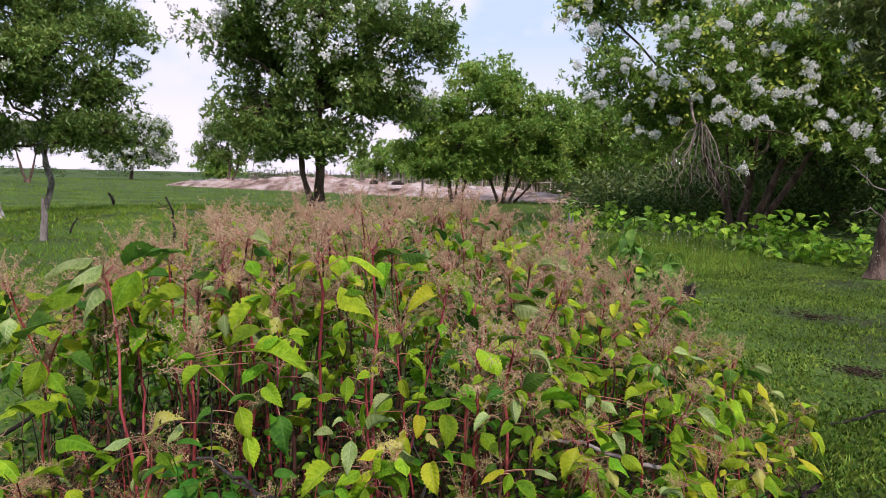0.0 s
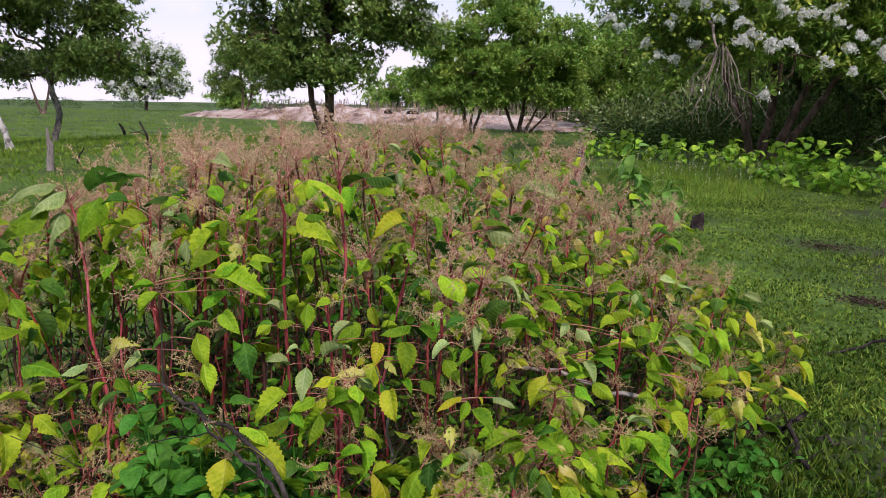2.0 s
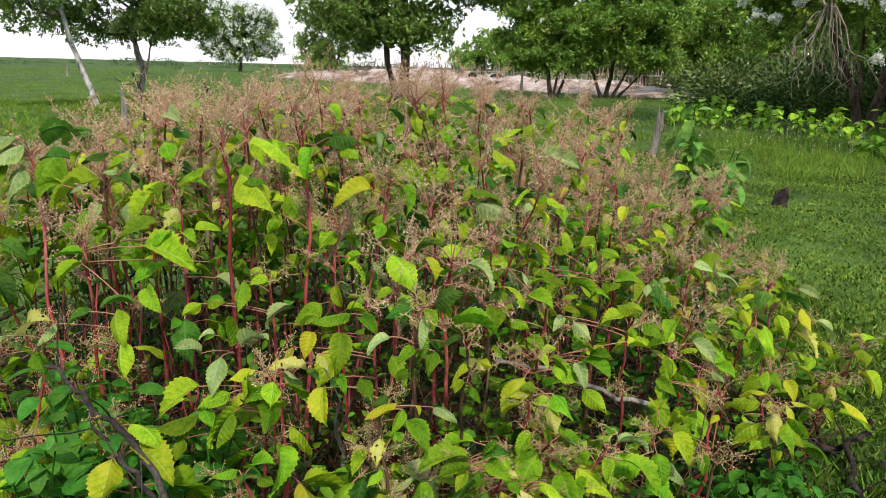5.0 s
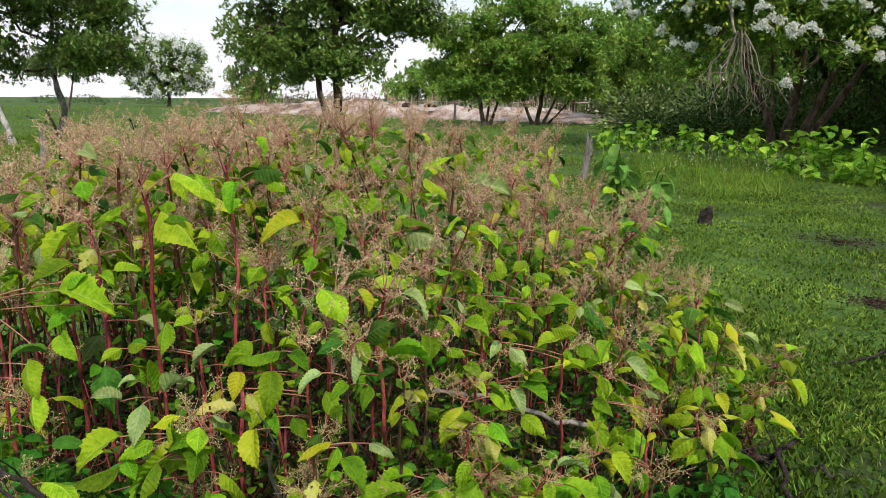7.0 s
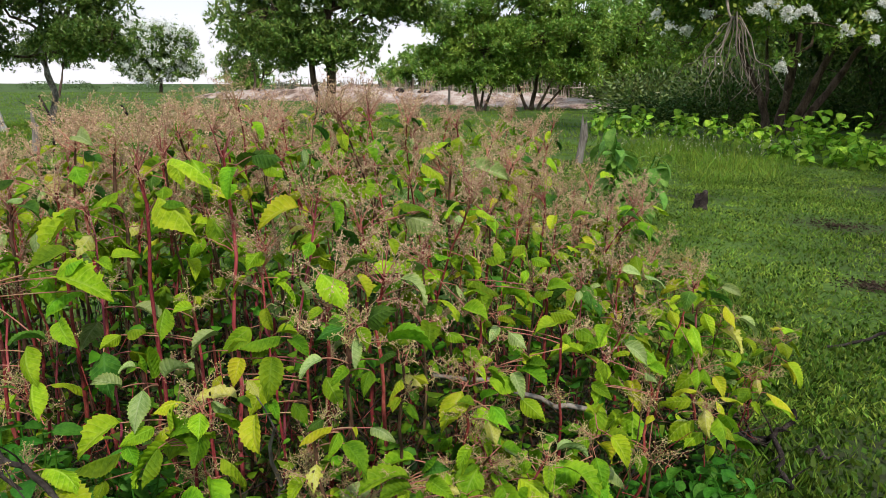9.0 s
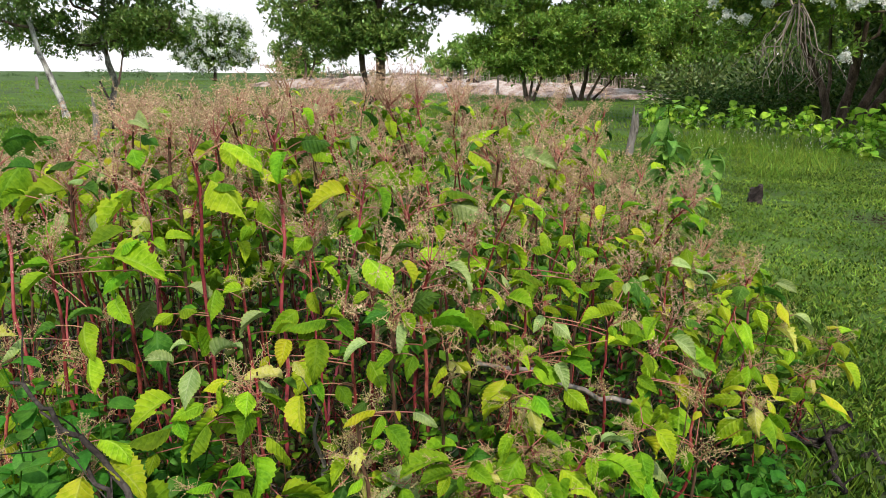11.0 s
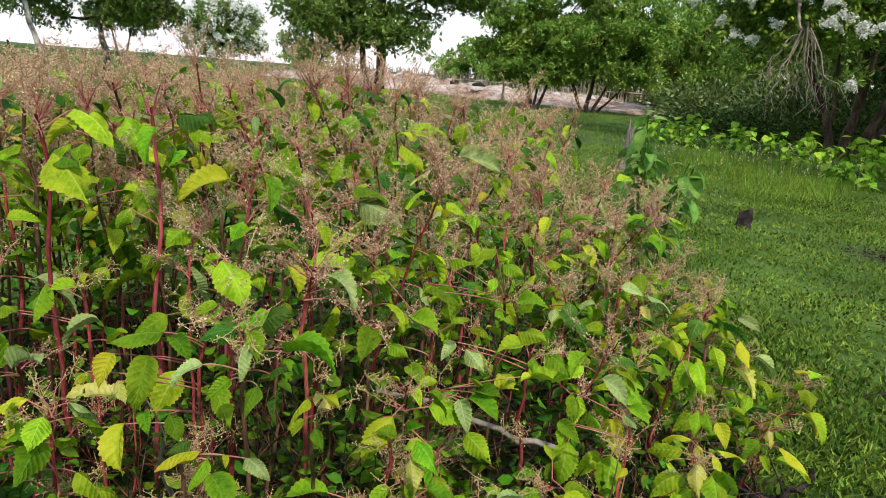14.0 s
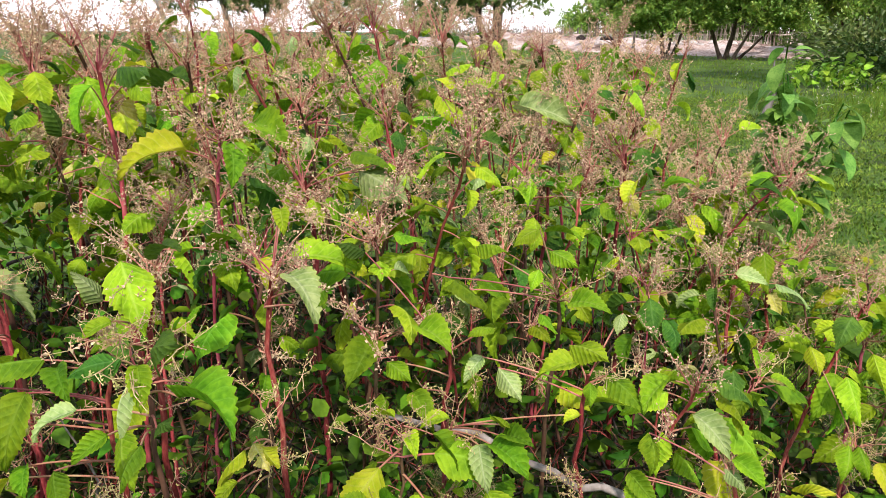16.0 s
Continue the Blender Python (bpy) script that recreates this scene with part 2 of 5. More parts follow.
M_GRASS = material("grass_blade", [(0.094, 0.161, 0.017), (0.161, 0.252, 0.029), (0.269, 0.379, 0.050)], 1.3, 0.6, 0, "island", 0.6, 0.03, 0.3)
M_CLOVER = material("ground_leaf", [(0.037, 0.078, 0.007), (0.060, 0.116, 0.010), (0.091, 0.156, 0.019)], 1.5, 0.6, 0, "island", 0.55, 0.025, 0.3)
M_MEADOW = material("meadow_weed", [(0.096, 0.175, 0.013), (0.151, 0.254, 0.023), (0.229, 0.339, 0.043)], 0.5, 0.65, 0, "island", 0.3, 0.03, 0.3)
M_SEED = material("seed_head", [(0.36, 0.36, 0.20), (0.48, 0.48, 0.32), (0.58, 0.57, 0.42)], 4, 0.8, 0, "island", 0.2, 0.02, 0.2)
M_GROUND = material("turf", [(0.033, 0.039, 0.016), (0.046, 0.076, 0.016), (0.061, 0.114, 0.018), (0.091, 0.151, 0.026)], 0.55, 0.95, 0.6, fine=40)
M_ROCK = material("pink_granite", [(0.13, 0.085, 0.066), (0.29, 0.20, 0.165), (0.42, 0.32, 0.28), (0.52, 0.45, 0.415)], 0.9, 0.9, 1.0, fine=11)
M_STONE = material("pale_stone", [(0.289, 0.238, 0.212), (0.468, 0.408, 0.374), (0.578, 0.535, 0.510)], 2.5, 0.9, 0.7, "object", 0.25, 0.01)
M_FENCE = material("fence_wood", [(0.240, 0.180, 0.150), (0.420, 0.345, 0.285), (0.600, 0.510, 0.435)], 1.2, 0.95, 0.3, "island", 0.35, 0.01)

# ---- mesh helpers ----
rng = np.random.default_rng(7)


class Geo:
    """Collects vertices and faces, with a material slot for each face."""

    def __init__(self):
        self.v, self.f, self.s = [], [], []

    def add(self, verts, faces, slot=0):
        k = len(self.v)
        self.v.extend(tuple(map(float, p)) for p in verts)
        self.f.extend(tuple(i + k for i in face) for face in faces)
        self.s.extend([slot] * len(faces))

    def tube(self, points, radii, sides=6, slot=0, cap=True):
        p = np.array(points, float)
        d = np.gradient(p, axis=0)
        d /= np.linalg.norm(d, axis=1)[:, None] + 1e-9
        ref = np.array([0.0, 0.0, 1.0]) if abs(d[:, 2]).mean() < 0.8 else np.array([1.0, 0.0, 0.0])
        a = np.cross(d, ref)
        a /= np.linalg.norm(a, axis=1)[:, None] + 1e-9
        b = np.cross(d, a)
        ang = np.linspace(0, 2 * math.pi, sides, endpoint=False)
        r = np.broadcast_to(np.array(radii, float), (len(p),))
        ring = p[:, None] + r[:, None, None] * (np.cos(ang)[None, :, None] * a[:, None] + np.sin(ang)[None, :, None] * b[:, None])
        faces = [(i * sides + j, i * sides + (j + 1) % sides, (i + 1) * sides + (j + 1) % sides, (i + 1) * sides + j) for i in range(len(p) - 1) for j in range(sides)]
        if cap:
            faces += [tuple(range(sides)), tuple((len(p) - 1) * sides + j for j in reversed(range(sides)))]
        self.add(ring.reshape(-1, 3), faces, slot)

    def mesh(self, name, mats, smooth=True):
        me = bpy.data.meshes.new(name)
        me.from_pydata(self.v, [], self.f)
        for m in mats:
            me.materials.append(m)
        me.polygons.foreach_set("material_index", self.s)
        me.polygons.foreach_set("use_smooth", [smooth] * len(self.f))
        me.update()
        return me


def blades_mesh(name, base, along, side, length, width, mat, fold=0.0, belly=0.45, oval=False):
    """Many folded leaves in one mesh: each a base, flanks and a tip; oval: with four flanks and a nodding tip."""
    n = len(base)
    along = along / (np.linalg.norm(along, axis=1)[:, None] + 1e-9)
    side = side - along * (side * along).sum(1)[:, None]
    side = side / (np.linalg.norm(side, axis=1)[:, None] + 1e-9)
    up = np.cross(along, side)
    le, wi = np.asarray(length)[:, None], np.asarray(width)[:, None]
    if oval:
        a, b, lift = base + along * le * 0.25, base + along * le * 0.62 - up * le * 0.06, up * wi * fold
        tip, w = base + along * le * 0.98 - up * le * 0.2, side * wi / 2
        v = np.stack([base, a + w * 0.9 + lift, b + w * 0.85 + lift, tip, b - w * 0.85 + lift, a - w * 0.9 + lift], 1).reshape(-1, 3)
        tris = [0, 1, 2, 0, 2, 3, 0, 3, 4, 0, 4, 5]
    else:
        mid = base + along * le * belly
        v = np.stack([base, mid + side * wi / 2 + up * wi * fold, base + along * le, mid - side * wi / 2 + up * wi * fold], 1).reshape(-1, 3)
        tris = [0, 1, 2, 0, 2, 3]
    f = (np.arange(n)[:, None] * (len(v) // n) + tris).reshape(-1, 3)
    me = bpy.data.meshes.new(name)
    me.vertices.add(len(v))
    me.vertices.foreach_set("co", v.astype(np.float32).ravel())
    me.loops.add(f.size)
    me.loops.foreach_set("vertex_index", f.astype(np.int32).ravel())
    me.polygons.add(len(f))
    me.polygons.foreach_set("loop_start", np.arange(0, f.size, 3, dtype=np.int32))
    me.polygons.foreach_set("loop_total", np.full(len(f), 3, dtype=np.int32))
    me.update(calc_edges=True)
    me.validate()
    me.materials.append(mat)
    return me


def unit(n, up=0.0):
    d = rng.normal(size=(n, 3))
    d /= np.linalg.norm(d, axis=1)[:, None]
    d[:, 2] += up
    return d / np.linalg.norm(d, axis=1)[:, None]


def part(name, me, parent, m=None, label=""):
    ob = new(name, me)
    ob.parent = parent
    if m is not None:
        ob.matrix_basis = m
    return tagged(ob, label) if label else ob


def thing(name, m, label, category, group=""):
    ob = new(name)
    ob.empty_display_size = 0.1
    ob.matrix_basis = m
    return tagged(ob, label, category, group)


def wobble(a, b, n, amount, seed=None):
    """A bent line from a to b."""
    a, b = np.array(a, float), np.array(b, float)
    t = np.linspace(0, 1, n)[:, None]
    off = np.cumsum(rng.normal(size=(n, 3)), axis=0) * amount
    off -= off[:1] * (1 - t) + off[-1:] * t
    return a + (b - a) * t + off


def height(x, y):
    """The lie of the land: nearly level, with soft swells."""
    r = np.sqrt(x * x + y * y)
    k = np.clip(r / 60, 0, 1)
    return (0.02 * np.sin(x * 1.3 + 0.4) * np.cos(y * 1.1) + 0.015 * np.sin(x * 3.1 + y * 2.3)) * (1 - k) + 0.12 * k * np.sin(x * 0.05) * np.cos(y * 0.04) + 0.55 * np.exp(-(((x + 6) / 7) ** 2) - ((y - 15.5) / 8) ** 2)


# ---- ground ----
def build_ground():
    s = np.sinh(np.linspace(-7.2, 7.2, 161)) / math.sinh(7.2) * 3000
    gx, gy = np.meshgrid(s, s + 6.0)
    z = height(gx, gy)
    v = np.stack([gx, gy, z], -1).reshape(-1, 3)
    n = len(s)
    geo = Geo()
    geo.add(v, [(j * n + i, j * n + i + 1, (j + 1) * n + i + 1, (j + 1) * n + i) for j in range(n - 1) for i in range(n - 1)])
    tagged(new("ground", geo.mesh("ground", [M_GROUND])), "green pasture turf with thin worn patches", "ground", kind="structure")


build_ground()


def front(x):
    """Where the weed thicket begins, as a line across the plan."""
    return np.interp(x, [-1.8, -1.2, -0.8, 0.2, 0.6, 1.2, 1.6], [2.35, 2.15, 1.98, 2.0, 2.28, 2.78, 3.35])


def back(x):
    return np.interp(x, [-1.8, -1.0, 0.4, 1.0, 1.6], [3.6, 4.4, 4.5, 4.15, 3.65])


def canopy(x, y):
    """The height of the thicket's plants."""
    d = np.clip(y - front(x), 0, 1.6)
    h = 0.56 + 0.95 * d - 0.25 * d * d
    h = h * (1 - 0.2 * np.clip(x, 0, 1.5)) * (1 + 0.12 * np.clip(-x / 0.4, 0, 1))
    return min(h, float(np.interp(x, [-1.5, -1.2, -0.8, -0.3, 0.0, 0.5, 0.85, 1.1, 1.3, 1.6], [1.0, 1.12, 1.24, 1.31, 1.34, 1.3, 1.12, 0.9, 0.78, 0.68])))


def in_thicket(x, y):
    return (x > -1.75) & (x < 1.62) & (y > front(x)) & (y < back(x))


# ---- grass ----
def scatter_grass(name, label, n, xr, yr, hr, wr, mat, lean=0.5, near=0.0, keep=None, kind_name="grass"):
    x = rng.uniform(*xr, n)
    u = rng.uniform(0, 1, n)
    y = yr[0] + (yr[1] - yr[0]) * u ** (1 + near)
    patch = np.sin(x * 2.1 + 1.3 * np.sin(y * 1.7)) * np.cos(y * 1.9 + np.sin(x * 1.1)) + 0.5 * np.sin(x * 5.3) * np.sin(y * 4.7)
    ok = rng.uniform(-1.6, 1.0, n) < patch
    for c, (low, high) in ((x, xr), (y, yr)):          # thins out towards its edges
        rim = np.minimum(c - low, high - c) / (high - low)
        ok &= rng.uniform(0, 0.14, n) < rim + 0.05 * patch
    if keep is not None:
        ok &= keep(x, y)
    x, y, patch = x[ok], y[ok], patch[ok]
    n = len(x)
    base = np.stack([x, y, height(x, y) - 0.003 + (rng.uniform(0, 0.025, n) if lean > 1.2 else 0)], 1)
    along = unit(n) * lean
    along[:, 2] = np.abs(along[:, 2]) + 0.55
    me = blades_mesh(name, base, along, unit(n), rng.uniform(*hr, n) * (1 + 0.35 * patch), rng.uniform(*wr, n), mat, 0.1)
    tagged(new(kind_name, me), label, "grass", kind="stuff")


PATCHES = ((3.95, 7.35, 0.45), (4.5, 6.2, 0.45), (5.6, 6.6, 0.4), (3.2, 5.4, 0.25))
worn = lambda x, y: sum(np.exp(-(((x - a) / (1.2 * r)) ** 2) - ((y - b) / (0.75 * r)) ** 2) for a, b, r in PATCHES)
clear_of_thicket = lambda x, y: (worn(x, y) < 0.35 + 0.4 * np.sin(x * 31) * np.sin(y * 29)) & ~((x > -1.6) & (x < 1.45) & (y > front(x) + 0.1) & (y < back(x) - 0.1))
scatter_grass("turf_near", "short cropped green pasture grass", 210000, (-0.2, 9.5), (0.6, 15.5), (0.025, 0.07), (0.004, 0.008), M_GRASS, 0.75, 0.6, clear_of_thicket)
scatter_grass("turf_leaf", "tiny low ground-cover leaves among pasture grass", 120000, (-0.2, 8.5), (0.6, 12.5), (0.016, 0.034), (0.012, 0.024), M_CLOVER, 1.3, 0.7, clear_of_thicket, "ground_cover")
scatter_grass("low_leaf", "low leafy ground cover at the thicket's foot", 36000, (0.0, 3.6), (1.2, 5.2), (0.02, 0.05), (0.012, 0.026), M_CLOVER, 1.1, 0.2, clear_of_thicket, "ground_cover")
scatter_grass("turf_left", "ankle-high pasture grass", 100000, (-13.0, 2.2), (0.6, 16.5), (0.03, 0.09), (0.005, 0.010), M_MEADOW, 0.7, 0.6, clear_of_thicket)
scatter_grass("meadow", "loose meadow grass and weeds", 150000, (-32.0, 12.0), (7.0, 46.0), (0.05, 0.14), (0.010, 0.024), M_MEADOW, 0.9, 0.5, lambda x, y: (x < -1.0) | (y > 14.5))
scatter_grass("meadow_far", "distant meadow grass", 40000, (-75.0, 12.0), (40.0, 110.0), (0.08, 0.2), (0.03, 0.06), M_MEADOW, 0.9, 0.6)

scatter_grass("weedy_patch", "soft tuft of taller weeds in the pasture", 16000, (1.8, 7.5), (9.0, 17.5), (0.08, 0.28), (0.006, 0.014), M_MEADOW, 0.8, 0.0, lambda x, y: ((x - 4.4 - 0.15 * (y - 13)) / 1.9) ** 2 + ((y - 13.2) / 3.4) ** 2 + 0.35 * np.sin(x * 4) * np.sin(y * 3) < 0.8)

def tufts(label, n, xr, yr, hr, wr, mat, keep):
    """Scattered tufts that break the turf."""
    x, u = rng.uniform(*xr, n), rng.uniform(0, 1, n)
    y = yr[0] + (yr[1] - yr[0]) * u ** 1.5
    ok = keep(x, y) & (rng.uniform(-0.9, 0.7, n) < np.sin(x * 1.7 + 2 * np.sin(y * 0.9)) * np.cos(y * 1.3))
    x, y = x[ok], y[ok]
    w = np.repeat(np.arange(len(x)), 13)
    r = rng.uniform(0.02, 0.07, len(x))[w]
    px, py = x[w] + rng.normal(size=len(w)) * r, y[w] + rng.normal(size=len(w)) * r
    along = unit(len(w)) * [1, 1, 0.3] + [0, 0, 0.7]
    tagged(new("grass_tufts", blades_mesh("grass_tufts", np.stack([px, py, height(px, py)], 1), along, unit(len(w)), rng.uniform(*hr, len(w)), rng.uniform(*wr, len(w)), mat, 0.1)), label, "grass", kind="stuff")


tufts("paler grass tufts dotted over the turf", 12000, (0.9, 9.0), (3.4, 15.0), (0.025, 0.06), (0.006, 0.013), M_GRASS, clear_of_thicket)
tufts("weedy tufts in the loose meadow", 6000, (-16.0, 1.0), (5.0, 26.0), (0.05, 0.13), (0.012, 0.024), M_MEADOW, clear_of_thicket)


# ---- trees ----


def tree(name, label, base, trunks, lobes, clusters, leaves, leaf, mat, bark=M_BARK, bloom=0, bloom_size=0.05, young=0, sides=8, spread=0.55, group="", big_bloom=0, slim=0.38):
    bx, by = base
    root = thing(name, pose(bx, by, float(height(np.array(bx), np.array(by))) - 0.03), label, "tree", group)
    tops = []
    for pts, r0, r1 in trunks:
        p = [np.array(q, float) for q in pts]
        line = np.concatenate([wobble(p[i], p[i + 1], 5, 0.025)[: 5 if i == len(p) - 2 else 4] for i in range(len(p) - 1)])
        rad = np.linspace(r0, r1, len(line)) * (1 + rng.normal(size=len(line)) * 0.09)
        rad[0] *= 1.35
        g = Geo()
        g.tube(line, rad, sides)
        part("trunk", g.mesh("trunk", [bark]), root)
        tops += [(q, r) for q, r in zip(line[len(line) // 2:], rad[len(rad) // 2:])]
    centres, sizes = [], []
    vol = np.array([l[3] * l[4] * l[5] for l in lobes]) ** 0.67
    counts = np.maximum(3, (1.15 * clusters * vol / vol.sum()).astype(int))
    for (cx, cy, cz, rx, ry, rz), k in zip(lobes, counts):
        c = np.array([cx, cy, cz])
        q, r = min(tops, key=lambda t: np.linalg.norm(t[0] - (c - [0, 0, rz])))
        limbs = Geo()
        limbs.tube(wobble(q, c, 6, 0.06 * rx), np.linspace(max(0.03, r * 0.6), 0.03, 6), 5)
        d = unit(k * 2, 0.15) * rng.uniform(0.3, 1.12, k * 2)[:, None] * np.array([rx, ry, rz])
        gap = np.array([noise.noise(Vector((c + e) * 0.75) + Vector((bx, by, 0))) for e in d]) + rng.normal(size=len(d)) * 0.12
        d = d[np.argsort(-gap)[:k]]
        rng.shuffle(d)
        for e in d[: max(3, k // 3)]:
            limbs.tube(wobble(c, c + e * 0.95, 5, 0.05 * rx), np.linspace(0.028, 0.008, 5), 4)
        part("limb", limbs.mesh("limb", [M_BARK]), root)
        centres.append(c + d)
        sizes.append(np.full(k, spread * 0.85))
    centres, sizes = np.concatenate(centres), np.concatenate(sizes)
    sizes = sizes * rng.uniform(0.45, 1.25, len(sizes))
    # every twig ends in a whorl of leaves
    per = max(8, leaves // 9)
    which = np.repeat(np.arange(len(centres)), per)
    off = unit(len(which), 0.1) * (rng.uniform(0.05, 1, len(which)) ** 0.5)[:, None] * sizes[which][:, None] * [1.15, 1.15, 0.75]
    tips = centres[which] + off
    lead = off / (np.linalg.norm(off, axis=1)[:, None] + 1e-6) * 0.7 + unit(len(tips)) * 0.5 + np.array([0, 0, 0.25])
    tw = np.repeat(np.arange(len(tips)), 9)
    along = lead[tw] * 0.55 + unit(len(tw)) * 0.95
    pos = tips[tw] + unit(len(tw)) * leaf * 0.25
    ln = leaf * rng.uniform(0.65, 1.3, len(pos))
    tagged(part("crown", blades_mesh("crown", pos, along, np.cross(along, [0.0, 0.0, 1.0]) + unit(len(pos)) * 0.75, ln, ln * slim, mat, 0.15), root), kind="stuff")
    face = np.array([bx, by]) / math.hypot(bx, by)          # the side towards the pasture
    deep, across = centres[:, :2] @ face, centres[:, :2] @ np.array([face[1], -face[0]])
    cells = {}
    for k, c in enumerate(centres):
        cell = (round(across[k] / 0.5), round(c[2] / 0.5))
        if c[2] < 6.0 and (cell not in cells or deep[k] < deep[cells[cell]]):
            cells[cell] = k
    outer = [k for k in cells.values() if deep[k] < -0.9]

    def foremost(k):
        near = (np.abs(across - across[k]) < 0.7) & (np.abs(centres[:, 2] - centres[k][2]) < 0.6)
        d = (deep[near] - sizes[near] * 1.1).min()
        a = across[k] + rng.normal() * 0.15
        return np.array([face[0] * d + face[1] * a, face[1] * d - face[0] * a, centres[k][2] + rng.normal() * 0.15])
    if young:
        tip = np.array([foremost(k) for k in rng.permutation(outer)[:young]])
        ps = np.repeat(tip, 26, axis=0) + rng.normal(size=(26 * len(tip), 3)) * 0.15
        ln = leaf * rng.uniform(0.6, 1.0, len(ps))
        part("young_foliage", blades_mesh("young_foliage", ps, unit(len(ps), 0.3), unit(len(ps)), ln, ln * 0.6, M_YOUNG, 0.1), root, label="yellow-green young leaves")["kind"] = "stuff"
    if bloom:
        mid = centres.mean(0)
        out = centres - mid
        out /= np.linalg.norm(out, axis=1)[:, None]
        patchy = np.array([noise.noise(Vector(c * 0.55) + Vector((by, 0, bx))) for c in centres])
        ranked = np.argsort((centres * [0.0, 0.8, -0.7]).sum(1) - patchy * 1.6 * np.ptp(centres[:, 2]) * 0.5 + rng.normal(size=len(centres)) * 0.15 * np.ptp(centres[:, 1]))
        pick = ranked[:bloom]
        c = centres[pick] + (out[pick] * 0.9 + [0, -0.95, 0.3]) * sizes[pick][:, None]
        w = np.repeat(np.arange(len(c)), 26)
        ps = c[w] + rng.normal(size=(len(w), 3)) * bloom_size * rng.uniform(0.5, 1.3, len(c))[w][:, None]
        part("blossom", blades_mesh("blossom", ps, unit(len(ps), 0.4), unit(len(ps)), np.full(len(ps), bloom_size * 0.9), np.full(len(ps), bloom_size * 0.75), M_BLOSSOM), root, label="small white flower clusters")["kind"] = "stuff"
    if big_bloom:
        for k in rng.permutation(outer)[:big_bloom]:
            p = foremost(k)
            tagged(part("flower_head", CLUSTERS[k % len(CLUSTERS)], root, pose(*p, *rng.uniform(-40, 40, 2), rng.uniform(0, 360)) @ Matrix.Scale(rng.uniform(0.85, 1.5), 4)), kind="stuff")
    return root


def flower_cluster():
    n = 420
    heads = unit(14, 0.5) * rng.uniform(0.03, 0.14, 14)[:, None] * [1.25, 1.25, 0.75]
    w = rng.integers(0, 14, n)
    d = unit(n, 0.3)
    ps = heads[w] + d * rng.uniform(0.01, 0.045, n)[:, None]
    return blades_mesh("flower_head", ps, d + unit(n) * 0.8, unit(n), rng.uniform(0.016, 0.028, n), rng.uniform(0.02, 0.032, n), M_BLOSSOM, 0.1)


CLUSTERS = [flower_cluster() for _ in range(4)]

tree("broadleaf_tree", "twin-trunked tree with dense dark green crown and white blossom", (-3.3, 18.6),
     [([(0.03, 0, 0), (0.08, 0, 1.31), (0, 0.06, 3.19), (0.2, 0, 5.13)], 0.15, 0.04), ([(-0.1, 0, 0), (-0.39, 0, 1.06), (-0.52, 0.13, 1.96), (-1.03, 0, 3.51)], 0.1, 0.04)],
     [(-0.1, 0, 5.2, 2.5, 2.4, 1.7), (-2.0, 0, 4.4, 1.25, 1.3, 1.0), (2.3, 0, 4.75, 1.2, 1.3, 1.05), (-1.3, 0, 2.8, 1.4, 1.3, 0.9), (1.5, 0, 2.9, 1.45, 1.4, 0.85), (0.2, -0.4, 1.85, 1.75, 1.3, 0.55), (0, 0, 3.6, 1.6, 1.6, 1.0), (2.1, 0, 3.4, 1.1, 1.2, 0.8)],
     520, 250, 0.12, M_CROWN[1], bloom=120, bloom_size=0.1, spread=0.55, slim=0.44)
tree("broadleaf_tree", "bushy light green tree with several thin trunks", (3.4, 38.0),
     [([(0, 0, 0), (0.2, 0, 1.5), (0.6, 0, 4.5)], 0.13, 0.04), ([(-0.2, 0.2, 0), (-0.9, 0, 1.6), (-1.6, 0, 4.0)], 0.1, 0.04), ([(0.3, 0, 0), (0.9, 0.1, 1.3), (2.0, 0, 3.4)], 0.09, 0.03), ([(0.5, 0, 0), (1.5, 0, 1.1), (2.6, 0, 2.6)], 0.07, 0.03)],
     [(-0.6, 0, 5.8, 2.4, 2.4, 2.0), (0.2, -0.3, 3.6, 3.0, 2.4, 1.6), (2.3, 0, 4.2, 1.6, 1.8, 1.8), (-2.4, 0, 3.6, 1.6, 1.6, 1.5), (1.8, -0.4, 2.1, 2.0, 1.5, 0.8), (-1.0, -0.6, 2.2, 2.0, 1.5, 0.8)],
     420, 200, 0.17, M_CROWN[2], spread=0.75, slim=0.45)
tree("broadleaf_tree", "many-stemmed green tree beside the granite outcrop", (0.6, 36.5),
     [([(0, 0, 0), (-0.3, 0, 1.5), (-0.4, 0, 4.0)], 0.13, 0.04), ([(0.2, 0, 0), (0.7, 0, 1.4), (0.9, 0, 3.4)], 0.09, 0.03), ([(0.1, 0, 0), (0.25, 0, 1.3), (0.2, 0, 3.0)], 0.08, 0.03)],
     [(-1.0, 0, 4.6, 1.6, 1.7, 1.4), (-1.9, 0, 3.2, 1.3, 1.4, 1.3), (0.4, 0, 3.1, 1.7, 1.6, 1.4), (-0.4, -0.3, 1.95, 2.1, 1.5, 0.75)],
     260, 200, 0.16, M_CROWN[2], spread=0.65, bloom=20, bloom_size=0.08, slim=0.45)
